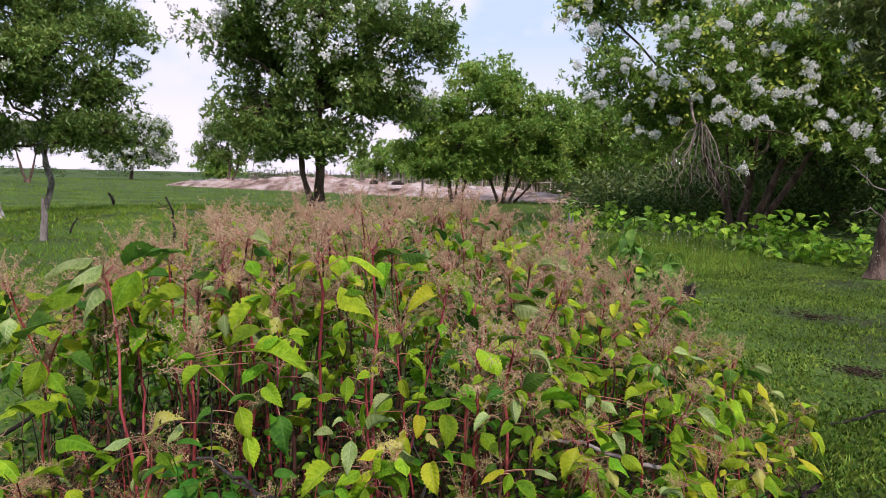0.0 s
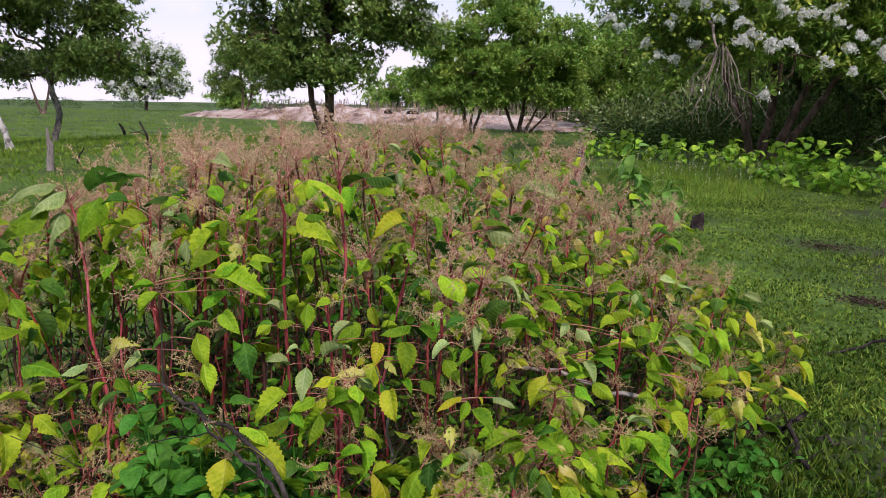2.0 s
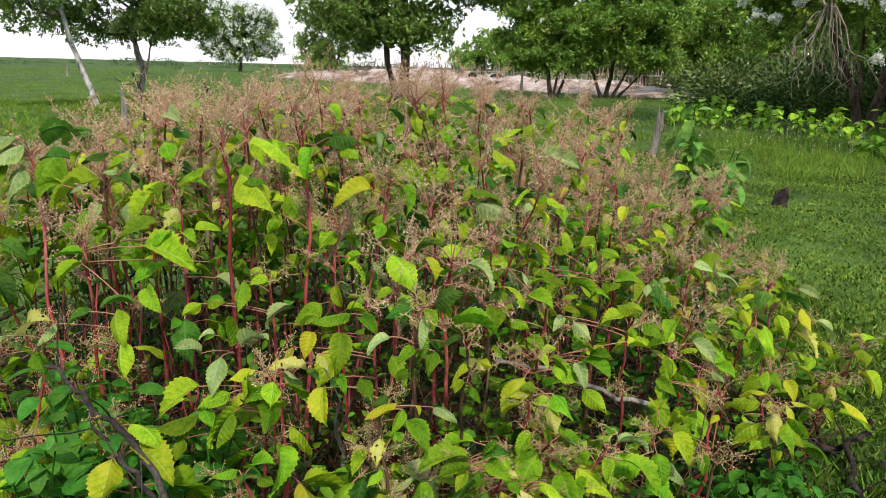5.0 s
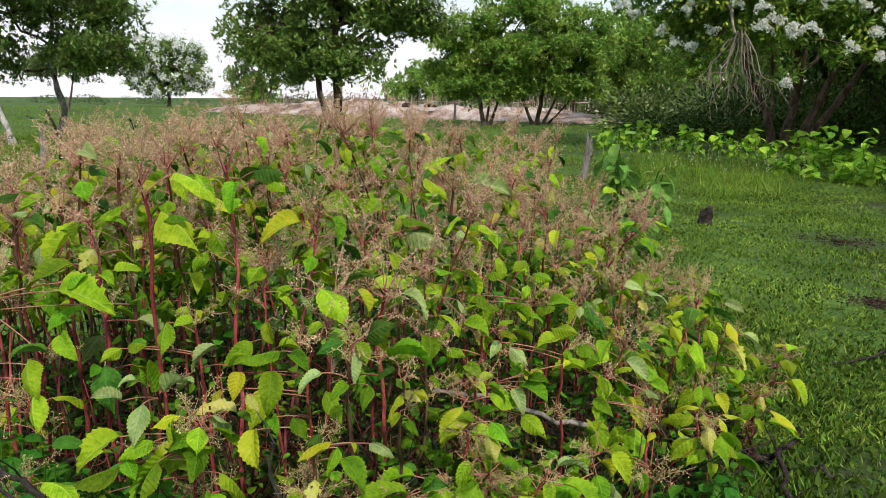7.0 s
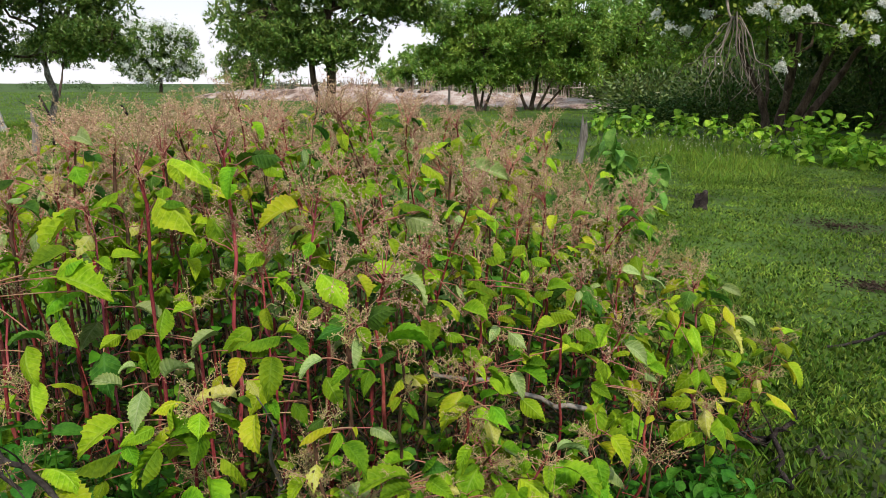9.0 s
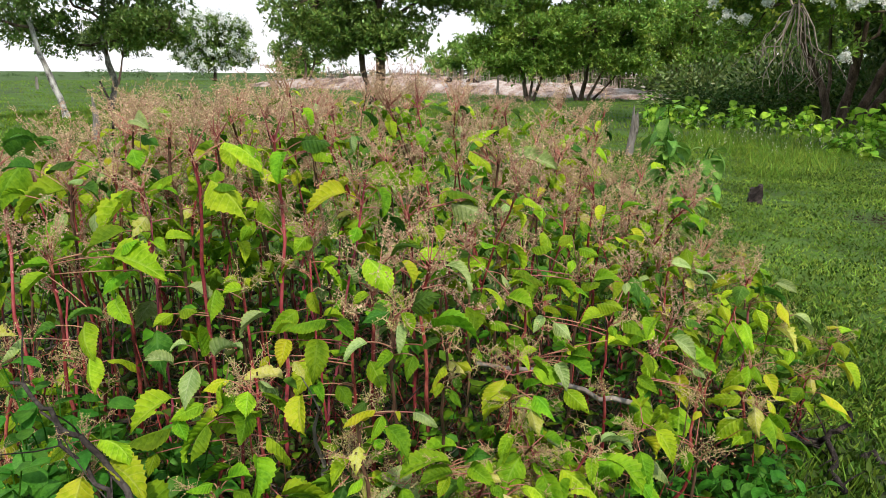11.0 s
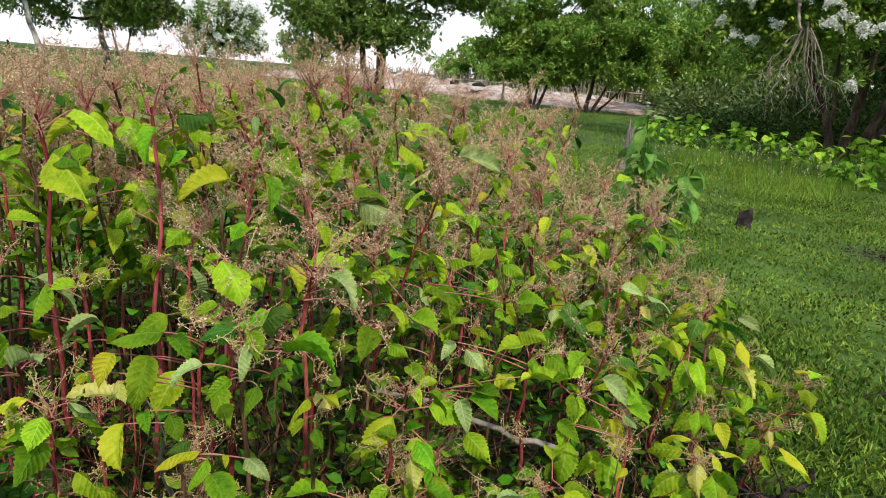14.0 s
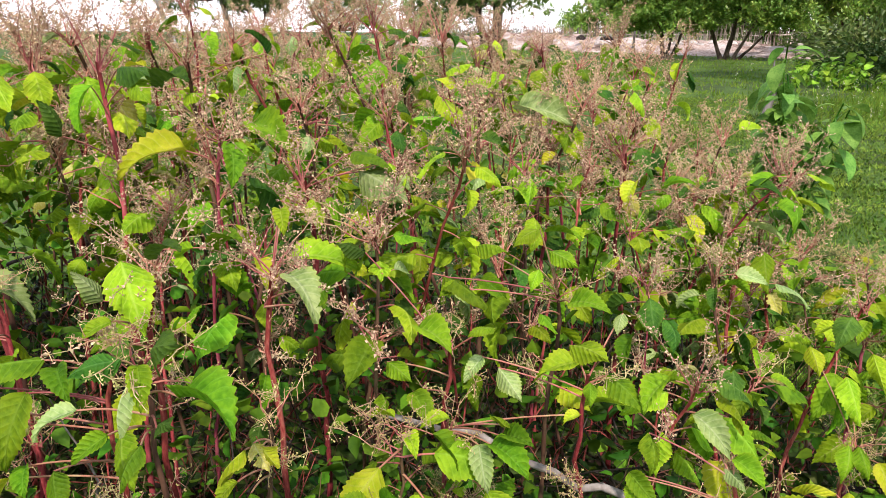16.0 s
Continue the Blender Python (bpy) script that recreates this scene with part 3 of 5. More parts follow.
tree("flowering_tree", "large spreading tree with white flower clusters and hanging branches", (8.8, 20.3),
     [([(0, 0, 0), (0.1, -0.1, 1.0), (0.0, -0.3, 2.4), (-0.6, -0.6, 5.2)], 0.15, 0.06), ([(-0.2, 0, 0), (-0.6, -0.1, 1.1), (-1.3, -0.3, 2.2), (-1.8, -0.9, 3.8)], 0.12, 0.05), ([(0.3, 0, 0), (0.7, -0.1, 1.1), (1.1, -0.3, 2.4), (2.0, -0.8, 5.0)], 0.15, 0.05), ([(0.5, 0.2, 0), (1.3, 0.1, 1.2), (1.9, 0.2, 2.2), (3.0, -0.4, 3.8)], 0.13, 0.05), ([(0.1, 0.3, 0), (0.5, 0.6, 1.4), (0.8, 0.8, 4.4)], 0.101, 0.048), ([(-0.35, 0.2, 0), (-0.25, 0.3, 1.2), (-0.5, 0.4, 3.6)], 0.065, 0.032)],
     [(-2.0, -2.6, 4.5, 1.9, 1.5, 1.6), (-1.3, -3.0, 2.8, 1.4, 1.1, 0.95), (-2.9, -2.3, 2.9, 1.3, 1.2, 1.1), (-0.4, -2.8, 3.9, 1.6, 1.2, 1.2), (-3.0, -1.4, 6.2, 1.7, 1.8, 1.6), (0.6, -2.9, 5.4, 2.3, 1.6, 1.7), (2.4, -2.9, 3.5, 2.3, 1.5, 1.3), (0.8, -3.0, 3.1, 1.4, 1.0, 0.8), (1.4, -1.4, 7.2, 3.3, 2.4, 1.8), (4.2, -1.6, 5.2, 2.0, 1.8, 2.1), (-0.4, 0.2, 7.6, 3.3, 2.8, 1.7), (0.8, 1.2, 4.4, 3.4, 1.6, 2.0), (3.6, -2.2, 2.8, 1.4, 1.1, 0.8), (1.2, -2.6, 2.65, 1.6, 0.9, 0.6), (-4.1, -1.8, 4.3, 1.0, 1.0, 1.2), (-4.8, -1.6, 6.1, 1.3, 1.2, 1.2), (-4.0, -1.4, 7.4, 1.5, 1.4, 1.0)],
     860, 200, 0.145, M_CROWN[5], young=40, big_bloom=170, spread=0.66, slim=0.34)
tree("broadleaf_tree", "tree with rough brown trunk at the edge of the shade", (6.55, 10.5),
     [([(0, 0, 0), (0.1, 0, 0.7), (0.4, 0.1, 1.6), (1.1, 0.2, 3.2)], 0.14, 0.06)],
     [(0.9, 0.6, 3.3, 1.1, 1.1, 0.7), (1.5, 0.2, 4.4, 1.8, 1.8, 1.2), (0.2, 0.8, 4.6, 0.9, 1.0, 0.8), (1.3, 0.9, 2.7, 0.9, 0.8, 0.6)],
     190, 150, 0.13, M_CROWN[0], spread=0.5, slim=0.34)
tree("broadleaf_tree", "dark leafy tree with pale slender trunk and white blossom", (-8.5, 15.2),
     [([(-0.1, 0, 0), (0.03, 0, 0.45), (0.02, 0, 0.9), (-0.12, 0, 1.5), (0.05, 0, 3.3)], 0.072, 0.04), ([(0.0, 0, 1.5), (0.7, 0, 2.6), (1.5, 0, 3.3)], 0.05, 0.025)],
     [(0.4, -0.3, 1.8, 1.9, 1.0, 0.45), (-1.3, -0.2, 1.75, 1.2, 0.8, 0.4), (1.5, -0.3, 1.75, 1.0, 0.8, 0.4), (1.2, 0, 2.7, 1.0, 0.9, 0.6), (-0.9, 0, 2.6, 1.2, 1.1, 0.75), (0.2, 0, 3.6, 1.8, 1.5, 0.9), (1.6, 0, 3.7, 0.85, 0.8, 0.6), (0.2, 0, 4.8, 1.9, 1.5, 1.0)],
     300, 230, 0.09, M_CROWN[1], bark=M_PALE_BARK, bloom=50, bloom_size=0.07, spread=0.48, slim=0.44)
tree("broadleaf_tree", "leaning tree with mottled pale bark", (-8.45, 13.5),
     [([(0, 0, 0), (-0.25, 0, 0.85), (-0.5, 0, 1.75), (-0.85, 0, 3.3)], 0.066, 0.038)],
     [(-1.35, 0, 3.4, 1.3, 1.22, 1.0), (-0.73, 0, 4.6, 1.5, 1.35, 1.0), (-1.1, -0.24, 2.1, 1.2, 0.9, 0.5), (0.0, 0.24, 3.0, 0.9, 0.86, 0.7), (-2.4, 0, 2.9, 1.0, 1.0, 0.9)],
     220, 220, 0.09, M_CROWN[1], bark=M_WHITE_BARK, bloom=36, bloom_size=0.07, spread=0.46, slim=0.44)
tree("far_tree", "distant rounded tree covered in white blossom", (-45.5, 100.0),
     [([(0, 0, 0), (0.2, 0, 1.6), (0.2, 0, 5.0)], 0.3, 0.12)],
     [(0, 0, 6.4, 4.6, 4.2, 3.2), (-3.2, 0, 4.2, 2.8, 2.8, 2.0), (3.6, 0, 4.0, 2.8, 2.8, 1.9), (0, -0.5, 3.4, 3.6, 3.0, 1.7)],
     320, 140, 0.4, M_CROWN[1], bloom=300, bloom_size=0.32, spread=1.1, slim=0.45)
tree("far_tree", "distant green tree beyond the rocks", (-19.5, 62.0),
     [([(0, 0, 0), (0.3, 0, 1.6), (0.2, 0, 4.0)], 0.16, 0.06), ([(0.2, 0, 0), (0.9, 0, 1.5), (1.4, 0, 3.6)], 0.12, 0.05)],
     [(-0.2, 0, 4.7, 2.0, 2.0, 1.7), (-1.1, 0, 3.2, 1.6, 1.5, 1.0), (1.6, 0, 3.6, 1.7, 1.5, 1.5), (3.2, 0, 3.0, 1.7, 1.6, 1.3)],
     170, 140, 0.22, M_CROWN[1], bloom=20, bloom_size=0.12, spread=0.8)
tree("far_tree", "distant forked small tree", (-37.5, 62.0),
     [([(0, 0, 0), (-0.5, 0, 1.4), (-1.0, 0, 3.2)], 0.15, 0.06), ([(0.1, 0, 0), (0.6, 0, 1.5), (1.0, 0, 3.0)], 0.14, 0.05)],
     [(-1.2, 0, 4.2, 2.0, 1.8, 1.4), (1.2, 0, 4.0, 2.0, 1.8, 1.3)],
     120, 180, 0.22, M_CROWN[0], spread=0.8)
for bx, by, s in ((-6.5, 73.0, 1.0), (-1.5, 71.0, 0.85), (3.8, 66.0, 1.0), (-30.0, 92.0, 0.9)):
    tree("far_tree", "distant bushy green tree behind the fence", (bx, by),
         [([(0, 0, 0), (0.2, 0, 1.2 * s), (0.1, 0, 3.0 * s)], 0.13, 0.05), ([(0.3, 0, 0), (0.9, 0, 1.2 * s), (1.5, 0, 2.6 * s)], 0.1, 0.04)],
         [(0, 0, 3.5 * s, 2.2 * s, 2.0, 1.4 * s), (-1.8 * s, 0, 2.3 * s, 1.6 * s, 1.4, 1.2 * s), (2.0 * s, 0, 2.4 * s, 1.8 * s, 1.5, 1.3 * s), (0, -0.4, 1.5 * s, 2.6 * s, 1.5, 0.9 * s)],
         150, 64, 0.33, M_CROWN[2], spread=0.8, group="far trees")
# mt 3 marks trees whose leaf colour already carries the wood's shade
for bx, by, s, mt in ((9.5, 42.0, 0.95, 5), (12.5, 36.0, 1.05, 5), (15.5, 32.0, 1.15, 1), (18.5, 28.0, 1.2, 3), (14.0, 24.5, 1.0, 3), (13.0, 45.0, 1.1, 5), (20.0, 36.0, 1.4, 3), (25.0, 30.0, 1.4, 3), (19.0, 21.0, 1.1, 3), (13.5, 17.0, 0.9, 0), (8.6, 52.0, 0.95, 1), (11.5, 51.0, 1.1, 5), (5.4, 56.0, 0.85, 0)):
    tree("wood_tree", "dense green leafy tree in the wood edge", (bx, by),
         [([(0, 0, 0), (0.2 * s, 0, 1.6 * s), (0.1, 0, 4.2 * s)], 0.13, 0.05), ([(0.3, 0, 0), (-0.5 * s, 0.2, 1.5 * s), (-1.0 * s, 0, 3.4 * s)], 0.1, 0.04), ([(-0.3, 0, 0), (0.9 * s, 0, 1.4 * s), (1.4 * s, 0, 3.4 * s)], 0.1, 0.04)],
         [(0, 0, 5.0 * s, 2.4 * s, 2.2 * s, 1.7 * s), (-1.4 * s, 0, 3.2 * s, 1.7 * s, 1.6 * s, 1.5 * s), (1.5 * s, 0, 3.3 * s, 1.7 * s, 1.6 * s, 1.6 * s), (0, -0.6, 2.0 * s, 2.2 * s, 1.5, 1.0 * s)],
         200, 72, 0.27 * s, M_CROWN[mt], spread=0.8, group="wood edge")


def treeline():
    """Low scrub along the horizon."""
    n = 420
    ang = rng.uniform(-0.75, 0.6, n)
    dist = rng.uniform(130, 330, n)
    c = np.stack([np.sin(ang) * dist, np.cos(ang) * dist, np.zeros(n)], 1)
    r = (0.35 + 1.5 * rng.uniform(0, 1, n) ** 3) * (dist / 200) * (0.85 + 0.35 * np.sin(ang * 23 + 1.0))
    w = np.repeat(np.arange(n), 150)
    o = unit(len(w)) * (rng.uniform(0.3, 1, len(w)) ** 0.4)[:, None]
    ps = c[w] + o * r[w][:, None] * [2.2, 1.3, 0.7] + np.stack([0 * w, 0 * w, r[w] * 0.5], 1)
    ln = rng.uniform(0.4, 0.7, len(w)) * (r[w] / 2.0)
    tagged(new("far_scrub", blades_mesh("far_scrub", ps, unit(len(w)), unit(len(w)), ln, ln * 0.7, M_CROWN[4])), "low green scrub along the distant horizon", "trees", kind="stuff")


treeline()


def hedge_fill():
    """Dark shrubs under the wood edge, shade coloured into the nearer ones' leaves."""
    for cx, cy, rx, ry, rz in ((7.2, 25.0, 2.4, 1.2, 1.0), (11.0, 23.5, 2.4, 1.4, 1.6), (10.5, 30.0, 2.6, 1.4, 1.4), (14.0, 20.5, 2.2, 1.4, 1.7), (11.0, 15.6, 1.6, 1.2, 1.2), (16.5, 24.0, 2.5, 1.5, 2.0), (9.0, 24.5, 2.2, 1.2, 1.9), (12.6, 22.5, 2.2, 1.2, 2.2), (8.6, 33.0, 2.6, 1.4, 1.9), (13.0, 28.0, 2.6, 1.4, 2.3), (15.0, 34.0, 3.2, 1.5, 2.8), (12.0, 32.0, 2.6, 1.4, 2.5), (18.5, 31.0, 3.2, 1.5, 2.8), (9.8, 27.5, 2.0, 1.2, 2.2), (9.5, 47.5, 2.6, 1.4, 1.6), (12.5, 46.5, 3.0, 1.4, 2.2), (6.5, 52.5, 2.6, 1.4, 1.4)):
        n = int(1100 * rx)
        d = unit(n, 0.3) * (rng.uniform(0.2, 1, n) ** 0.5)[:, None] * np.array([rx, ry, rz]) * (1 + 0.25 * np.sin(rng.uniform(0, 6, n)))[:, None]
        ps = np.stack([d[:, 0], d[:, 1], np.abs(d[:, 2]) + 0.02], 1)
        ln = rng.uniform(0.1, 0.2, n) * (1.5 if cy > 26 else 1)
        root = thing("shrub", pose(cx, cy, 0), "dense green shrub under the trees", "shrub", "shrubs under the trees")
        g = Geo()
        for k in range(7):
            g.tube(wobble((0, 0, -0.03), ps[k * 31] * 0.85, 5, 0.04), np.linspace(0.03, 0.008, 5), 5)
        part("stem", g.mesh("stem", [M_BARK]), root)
        # up to y = 26 the foliage takes the green with tree shade painted in
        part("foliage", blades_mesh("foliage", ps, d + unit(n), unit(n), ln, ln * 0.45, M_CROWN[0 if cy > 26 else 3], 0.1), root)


hedge_fill()


def hanging_branch():
    """A spray of bare dry twigs that hangs from the flowering tree."""
    root = thing("dead_branch", pose(5.85, 16.0, 2.72), "bare grey dead branch hanging down like roots", "branch")
    g = Geo()
    g.tube(wobble((0.1, 1.2, 0.7), (0, 0, 0), 6, 0.05), np.linspace(0.04, 0.022, 6), 6)
    part("main_stem", g.mesh("main_stem", [M_ROOT]), root)
    for k in range(14):
        a = -1.0 + 2.0 * k / 13 + rng.normal() * 0.09
        g = Geo()
        tip = np.array([0.98 * a + rng.normal() * 0.06, rng.normal() * 0.25, -1.75 + 0.25 * abs(a) + rng.uniform(0, 0.55)])
        mid = np.array([0.36 * a + rng.normal() * 0.05, rng.normal() * 0.08, -rng.uniform(0.4, 0.8)])
        line = np.concatenate([wobble((0.08 * a, 0, rng.uniform(-0.15, 0.25)), mid, 4, 0.05)[:3], wobble(mid, tip, 7, 0.06)])
        g.tube(line, np.linspace(0.016, 0.004, len(line)) * rng.uniform(0.5, 1.3), 5)
        for _ in range(3):
            i = rng.integers(3, len(line) - 1)
            g.tube(wobble(line[i], line[i] + [rng.normal() * 0.14, rng.normal() * 0.1, -rng.uniform(0.15, 0.45)], 4, 0.025), np.linspace(0.007, 0.003, 4), 4)
        part("twig", g.mesh("twig", [M_ROOT]), root)


hanging_branch()


# ---- rocks and fence ----
def outcrop():
    a, b = np.array([-26.0, 64.0]), np.array([9.0, 40.2])
    ax = (b - a) / np.linalg.norm(b - a)
    nx = np.array([-ax[1], ax[0]])
    L = np.linalg.norm(b - a)
    nu, nv = 150, 36
    v = []
    for i in range(nu + 1):
        u = i / nu
        for j in range(nv + 1):
            w = j / nv
            p = a + ax * L * u + nx * (w - 0.1) * (7.5 + 2.0 * math.sin(u * 9))
            q = Vector((p[0] * 0.22, p[1] * 0.22, 0.3))
            rise = (math.sin(math.pi * min(1, max(0, w))) ** 0.55) * (math.sin(math.pi * min(1, max(0, u * 0.97 + 0.015))) ** 0.32)
            z = rise * (0.86 + 0.5 * noise.noise(q) + 0.32 * noise.noise(q * 4.1) + 0.14 * noise.noise(q * 13)) * (1.3 - 0.35 * u) - 0.12
            z = round(z / 0.09) * 0.09 * 0.5 + z * 0.5
            off = 0.5 * noise.noise(Vector((u * 25, w * 6, 3.7)))
            v.append((p[0] + nx[0] * off, p[1] + nx[1] * off, z))
    g = Geo()
    g.add(v, [(i * (nv + 1) + j, (i + 1) * (nv + 1) + j, (i + 1) * (nv + 1) + j + 1, i * (nv + 1) + j + 1) for i in range(nu) for j in range(nv)])
    tagged(new("rock_outcrop", g.mesh("rock_outcrop", [M_ROCK], False)), "long low outcrop of bare pinkish granite", "rock", kind="structure")


outcrop()


def stone(name, label, x, y, z, sx, sy, sz, mat, group=""):
    bm = bmesh.new()
    bmesh.ops.create_icosphere(bm, subdivisions=3, radius=1)
    o = Vector((x * 3.1, y * 1.7, 0))
    for q in bm.verts:
        k = 1 + 0.3 * noise.noise(q.co * 1.3 + o) + 0.12 * noise.noise(q.co * 4 + o)
        q.co = Vector((q.co.x * sx * k, q.co.y * sy * k, max(-0.35, q.co.z) * sz * k))
    me = bpy.data.meshes.new(name)
    bm.to_mesh(me)
    bm.free()
    me.materials.append(mat)
    ob = new(name, me)
    ob.matrix_basis = pose(x, y, z)
    return tagged(ob, label, "rock", group)


for k in range(46):
    u = rng.uniform(0.06, 0.95)
    p = np.array([-26.0, 64.0]) * (1 - u) + np.array([9.0, 40.2]) * u + np.array([0.56, 0.83]) * rng.uniform(0.2, 4.5)
    s = 0.1 + 0.4 * rng.uniform() ** 2
    stone("boulder", "loose pale boulder lying on the granite", p[0], p[1], rng.uniform(0.35, 0.7), s * 1.4, s, s * 0.8, M_STONE, "boulders on the outcrop")
stone("boulder", "dark weathered boulder on the granite", -3.2, 49.0, 0.85, 0.42, 0.25, 0.2, M_CHAR)
stone("boulder", "dark weathered boulder on the granite", -5.0, 50.0, 0.85, 0.3, 0.25, 0.22, M_CHAR)


def fence():
    a, b = np.array([-18.5, 66.0]), np.array([16.0, 45.5])
    n = 330
    g = Geo()
    for k in range(n):
        u = (k + rng.uniform(-0.3, 0.3)) / n
        p = a * (1 - u) + b * u
        h = rng.uniform(1.2, 1.85)
        lean = rng.normal(size=2) * 0.09
        g.tube([(p[0], p[1], -0.1), (p[0] + lean[0] * 0.5, p[1] + lean[1] * 0.5, h * 0.5), (p[0] + lean[0], p[1] + lean[1], h)], [0.045, 0.04, 0.03], 5)
    for z in (0.45, 1.1):
        line = np.stack([np.linspace(a[0], b[0], 60), np.linspace(a[1], b[1], 60), z + rng.normal(size=60) * 0.03], 1)
        g.tube(line, np.full(60, 0.03), 5)
    tagged(new("picket_fence", g.mesh("picket_fence", [M_FENCE])), "old grey palisade fence of rough wooden stakes", "fence", kind="stuff")


fence()


def stump(name, label, x, y, h, r, mat, lean=(0, 0), jag=0.12):
    g = Geo()
    sides, rows = 10, 7
    v = []
    for i in range(rows):
        t = i / (rows - 1)
        for j in range(sides):
            a = 2 * math.pi * j / sides
            rr = r * (1.25 - 0.35 * t) * (1 + 0.16 * math.sin(3 * a + x) + 0.07 * rng.normal())
            top = jag * h * (math.sin(a + y) + 0.5 * math.sin(3 * a) + 0.5 * rng.normal()) if i >= rows - 2 else 0
            v.append((rr * math.cos(a) + lean[0] * t, rr * math.sin(a) + lean[1] * t, -0.04 + (h + 0.04) * t + top))
    v.append((lean[0], lean[1], h * 0.86))
    f = [(i * sides + j, i * sides + (j + 1) % sides, (i + 1) * sides + (j + 1) % sides, (i + 1) * sides + j) for i in range(rows - 1) for j in range(sides)]
    k = (rows - 1) * sides
    f += [(k + j, k + (j + 1) % sides, len(v) - 1) for j in range(sides)]
    g.add(v, f)
    ob = new(name, g.mesh(name, [mat], False))
    ob.matrix_basis = pose(x, y, float(height(np.array(x), np.array(y))))
    return tagged(ob, label, "stump")


stump("stump", "charred dark low stump in short grass", 2.88, 8.1, 0.17, 0.066, M_CHAR, (0.01, 0), 0.1)
stump("stump", "grey weathered broken fence post", 2.1, 11.6, 0.64, 0.05, M_GREYWOOD, (0.08, 0), 0.2)
stump("stump", "grey split tree stump in the meadow", -5.87, 10.47, 0.5, 0.045, M_GREYWOOD, (0.04, 0), 0.25)
stump("post", "thin grey wooden post on the rock", -1.3, 45.5, 1.35, 0.07, M_GREYWOOD, (0.02, 0), 0.03)
stump("post", "slim grey wooden post in the pasture", -35.0, 48.0, 0.9, 0.09, M_GREYWOOD, (0.02, 0), 0.03)


# ---- leaves, sprays and stems for the thicket ----
def blade(g, length, width, arch, fold, teeth=11, holes=0.0, twist=0.0, start=(0, 0, 0), pitch=0.0):
    """Adds a toothed, quilted oval blade along +x to g, and returns its place on the leaf (along, across) for each vertex."""
    n = teeth * 2 + 1
    across = (-1, -0.7, -0.36, 0, 0.36, 0.7, 1)
    seed, v, uv, f = rng.uniform(0, 90), [], [], []
    x = z = 0.0
    for i in range(n + 1):
        t = i / n
        w = 0.5 * width * t ** 0.66 * (1 - t) ** 1.25 / 0.292 + 0.0006
        a = pitch + arch * t ** 1.25
        if i:
            x, z = x + math.cos(a) * length / n, z - math.sin(a) * length / n
        tw = twist * t
        edge = 0.11 * width * math.sin(6.5 * t + seed)
        for s in across:
            k = abs(s)
            out = s * w * ((1.03 if i % 2 else 0.9) if k == 1 else 1.0)
            back = 0.02 * length if k == 1 and i % 2 == 0 else 0.0
            up = fold * abs(out) - 0.25 * fold * out * out / (0.5 * width) + (0.03 * length * (abs(math.sin(math.pi * (8 * t - 1.5 * k))) - 0.5) if 0 < k < 1 else 0) + edge * s * k * min(1, 4 * t)
            oy, oz = out * math.cos(tw) - up * math.sin(tw), up * math.cos(tw) + out * math.sin(tw)
            v.append((start[0] + x + oz * math.sin(a) - back, start[1] + oy, start[2] + z + oz * math.cos(a)))
            uv.append((t, 0.5 + 0.5 * s))
        if i:
            for j in range(6):
                if holes and 4 < i < n - 2 and noise.noise(Vector((i * 0.23, j * 0.8, seed))) > (0.36 if j in (0, 5) else 0.78) - 1.2 * holes:
                    continue
                f.append(((i - 1) * 7 + j, (i - 1) * 7 + j + 1, i * 7 + j + 1, i * 7 + j))
    g.add(v, f, 0)
    return uv


def leaf_mesh(g, uv, mat):
    """Closes a leaf whose last vertices are the blade: the stalk keeps the middle of the base."""
    me = g.mesh("leaf", [mat, M_PETIOLE])
    uv = [(0.0, 0.5)] * (len(g.v) - len(uv)) + uv
    layer = me.uv_layers.new(name="blade")
    layer.data.foreach_set("uv", [c for l in me.loops for c in uv[l.vertex_index]])
    return me


def stalked_leaf(length, width, arch, fold, petiole, mat, holes=0.0, twist=0.0, lift=0.35, pitch=0.1):
    """A leaf on a rising stalk, its blade nodding over. It lies along +x."""
    g = Geo()
    t = np.linspace(0, 1, 5)
    end = (petiole * math.cos(lift), 0, petiole * math.sin(lift) * 0.8)
    g.tube(np.stack([end[0] * t, 0 * t, end[2] * (1.5 * t - 0.5 * t * t)], 1), np.linspace(0.0017, 0.0012, 5), 5, 1, False)
    return leaf_mesh(g, blade(g, length, width, arch, fold, 11, holes, twist, end, pitch), mat)


SHAPES = ((0.054, 1.0, -0.6, 0.05, 0.2, 0.0), (0.057, 1.3, -0.8, 0.045, -0.5, 0.05), (0.048, 0.8, 0.8, 0.06, 0.5, 0.1), (0.055, 1.6, -0.5, 0.05, 0.1, -0.1), (0.05, 1.1, 1.0, 0.055, 0.4, 0.2), (0.047, 1.3, -1.0, 0.045, -0.5, 0.15), (0.055, 0.7, -0.5, 0.06, -0.4, 0.35), (0.046, 1.1, 1.2, 0.05, -0.7, 0.1))
KINDS = {"green": (0, 0.0), "lime": (1, 0.0), "pale": (2, 0.0), "dark": (3, 0.0), "yellow": (4, 0.0), "eaten": (1, 0.12), "moth": (5, 0.22)}
LEAVES = {key: [stalked_leaf(0.1, w, ar, fo, pe, M_LEAF[mt], hole, tw, 0.35, pi) for w, ar, fo, pe, tw, pi in SHAPES] for key, (mt, hole) in KINDS.items()}


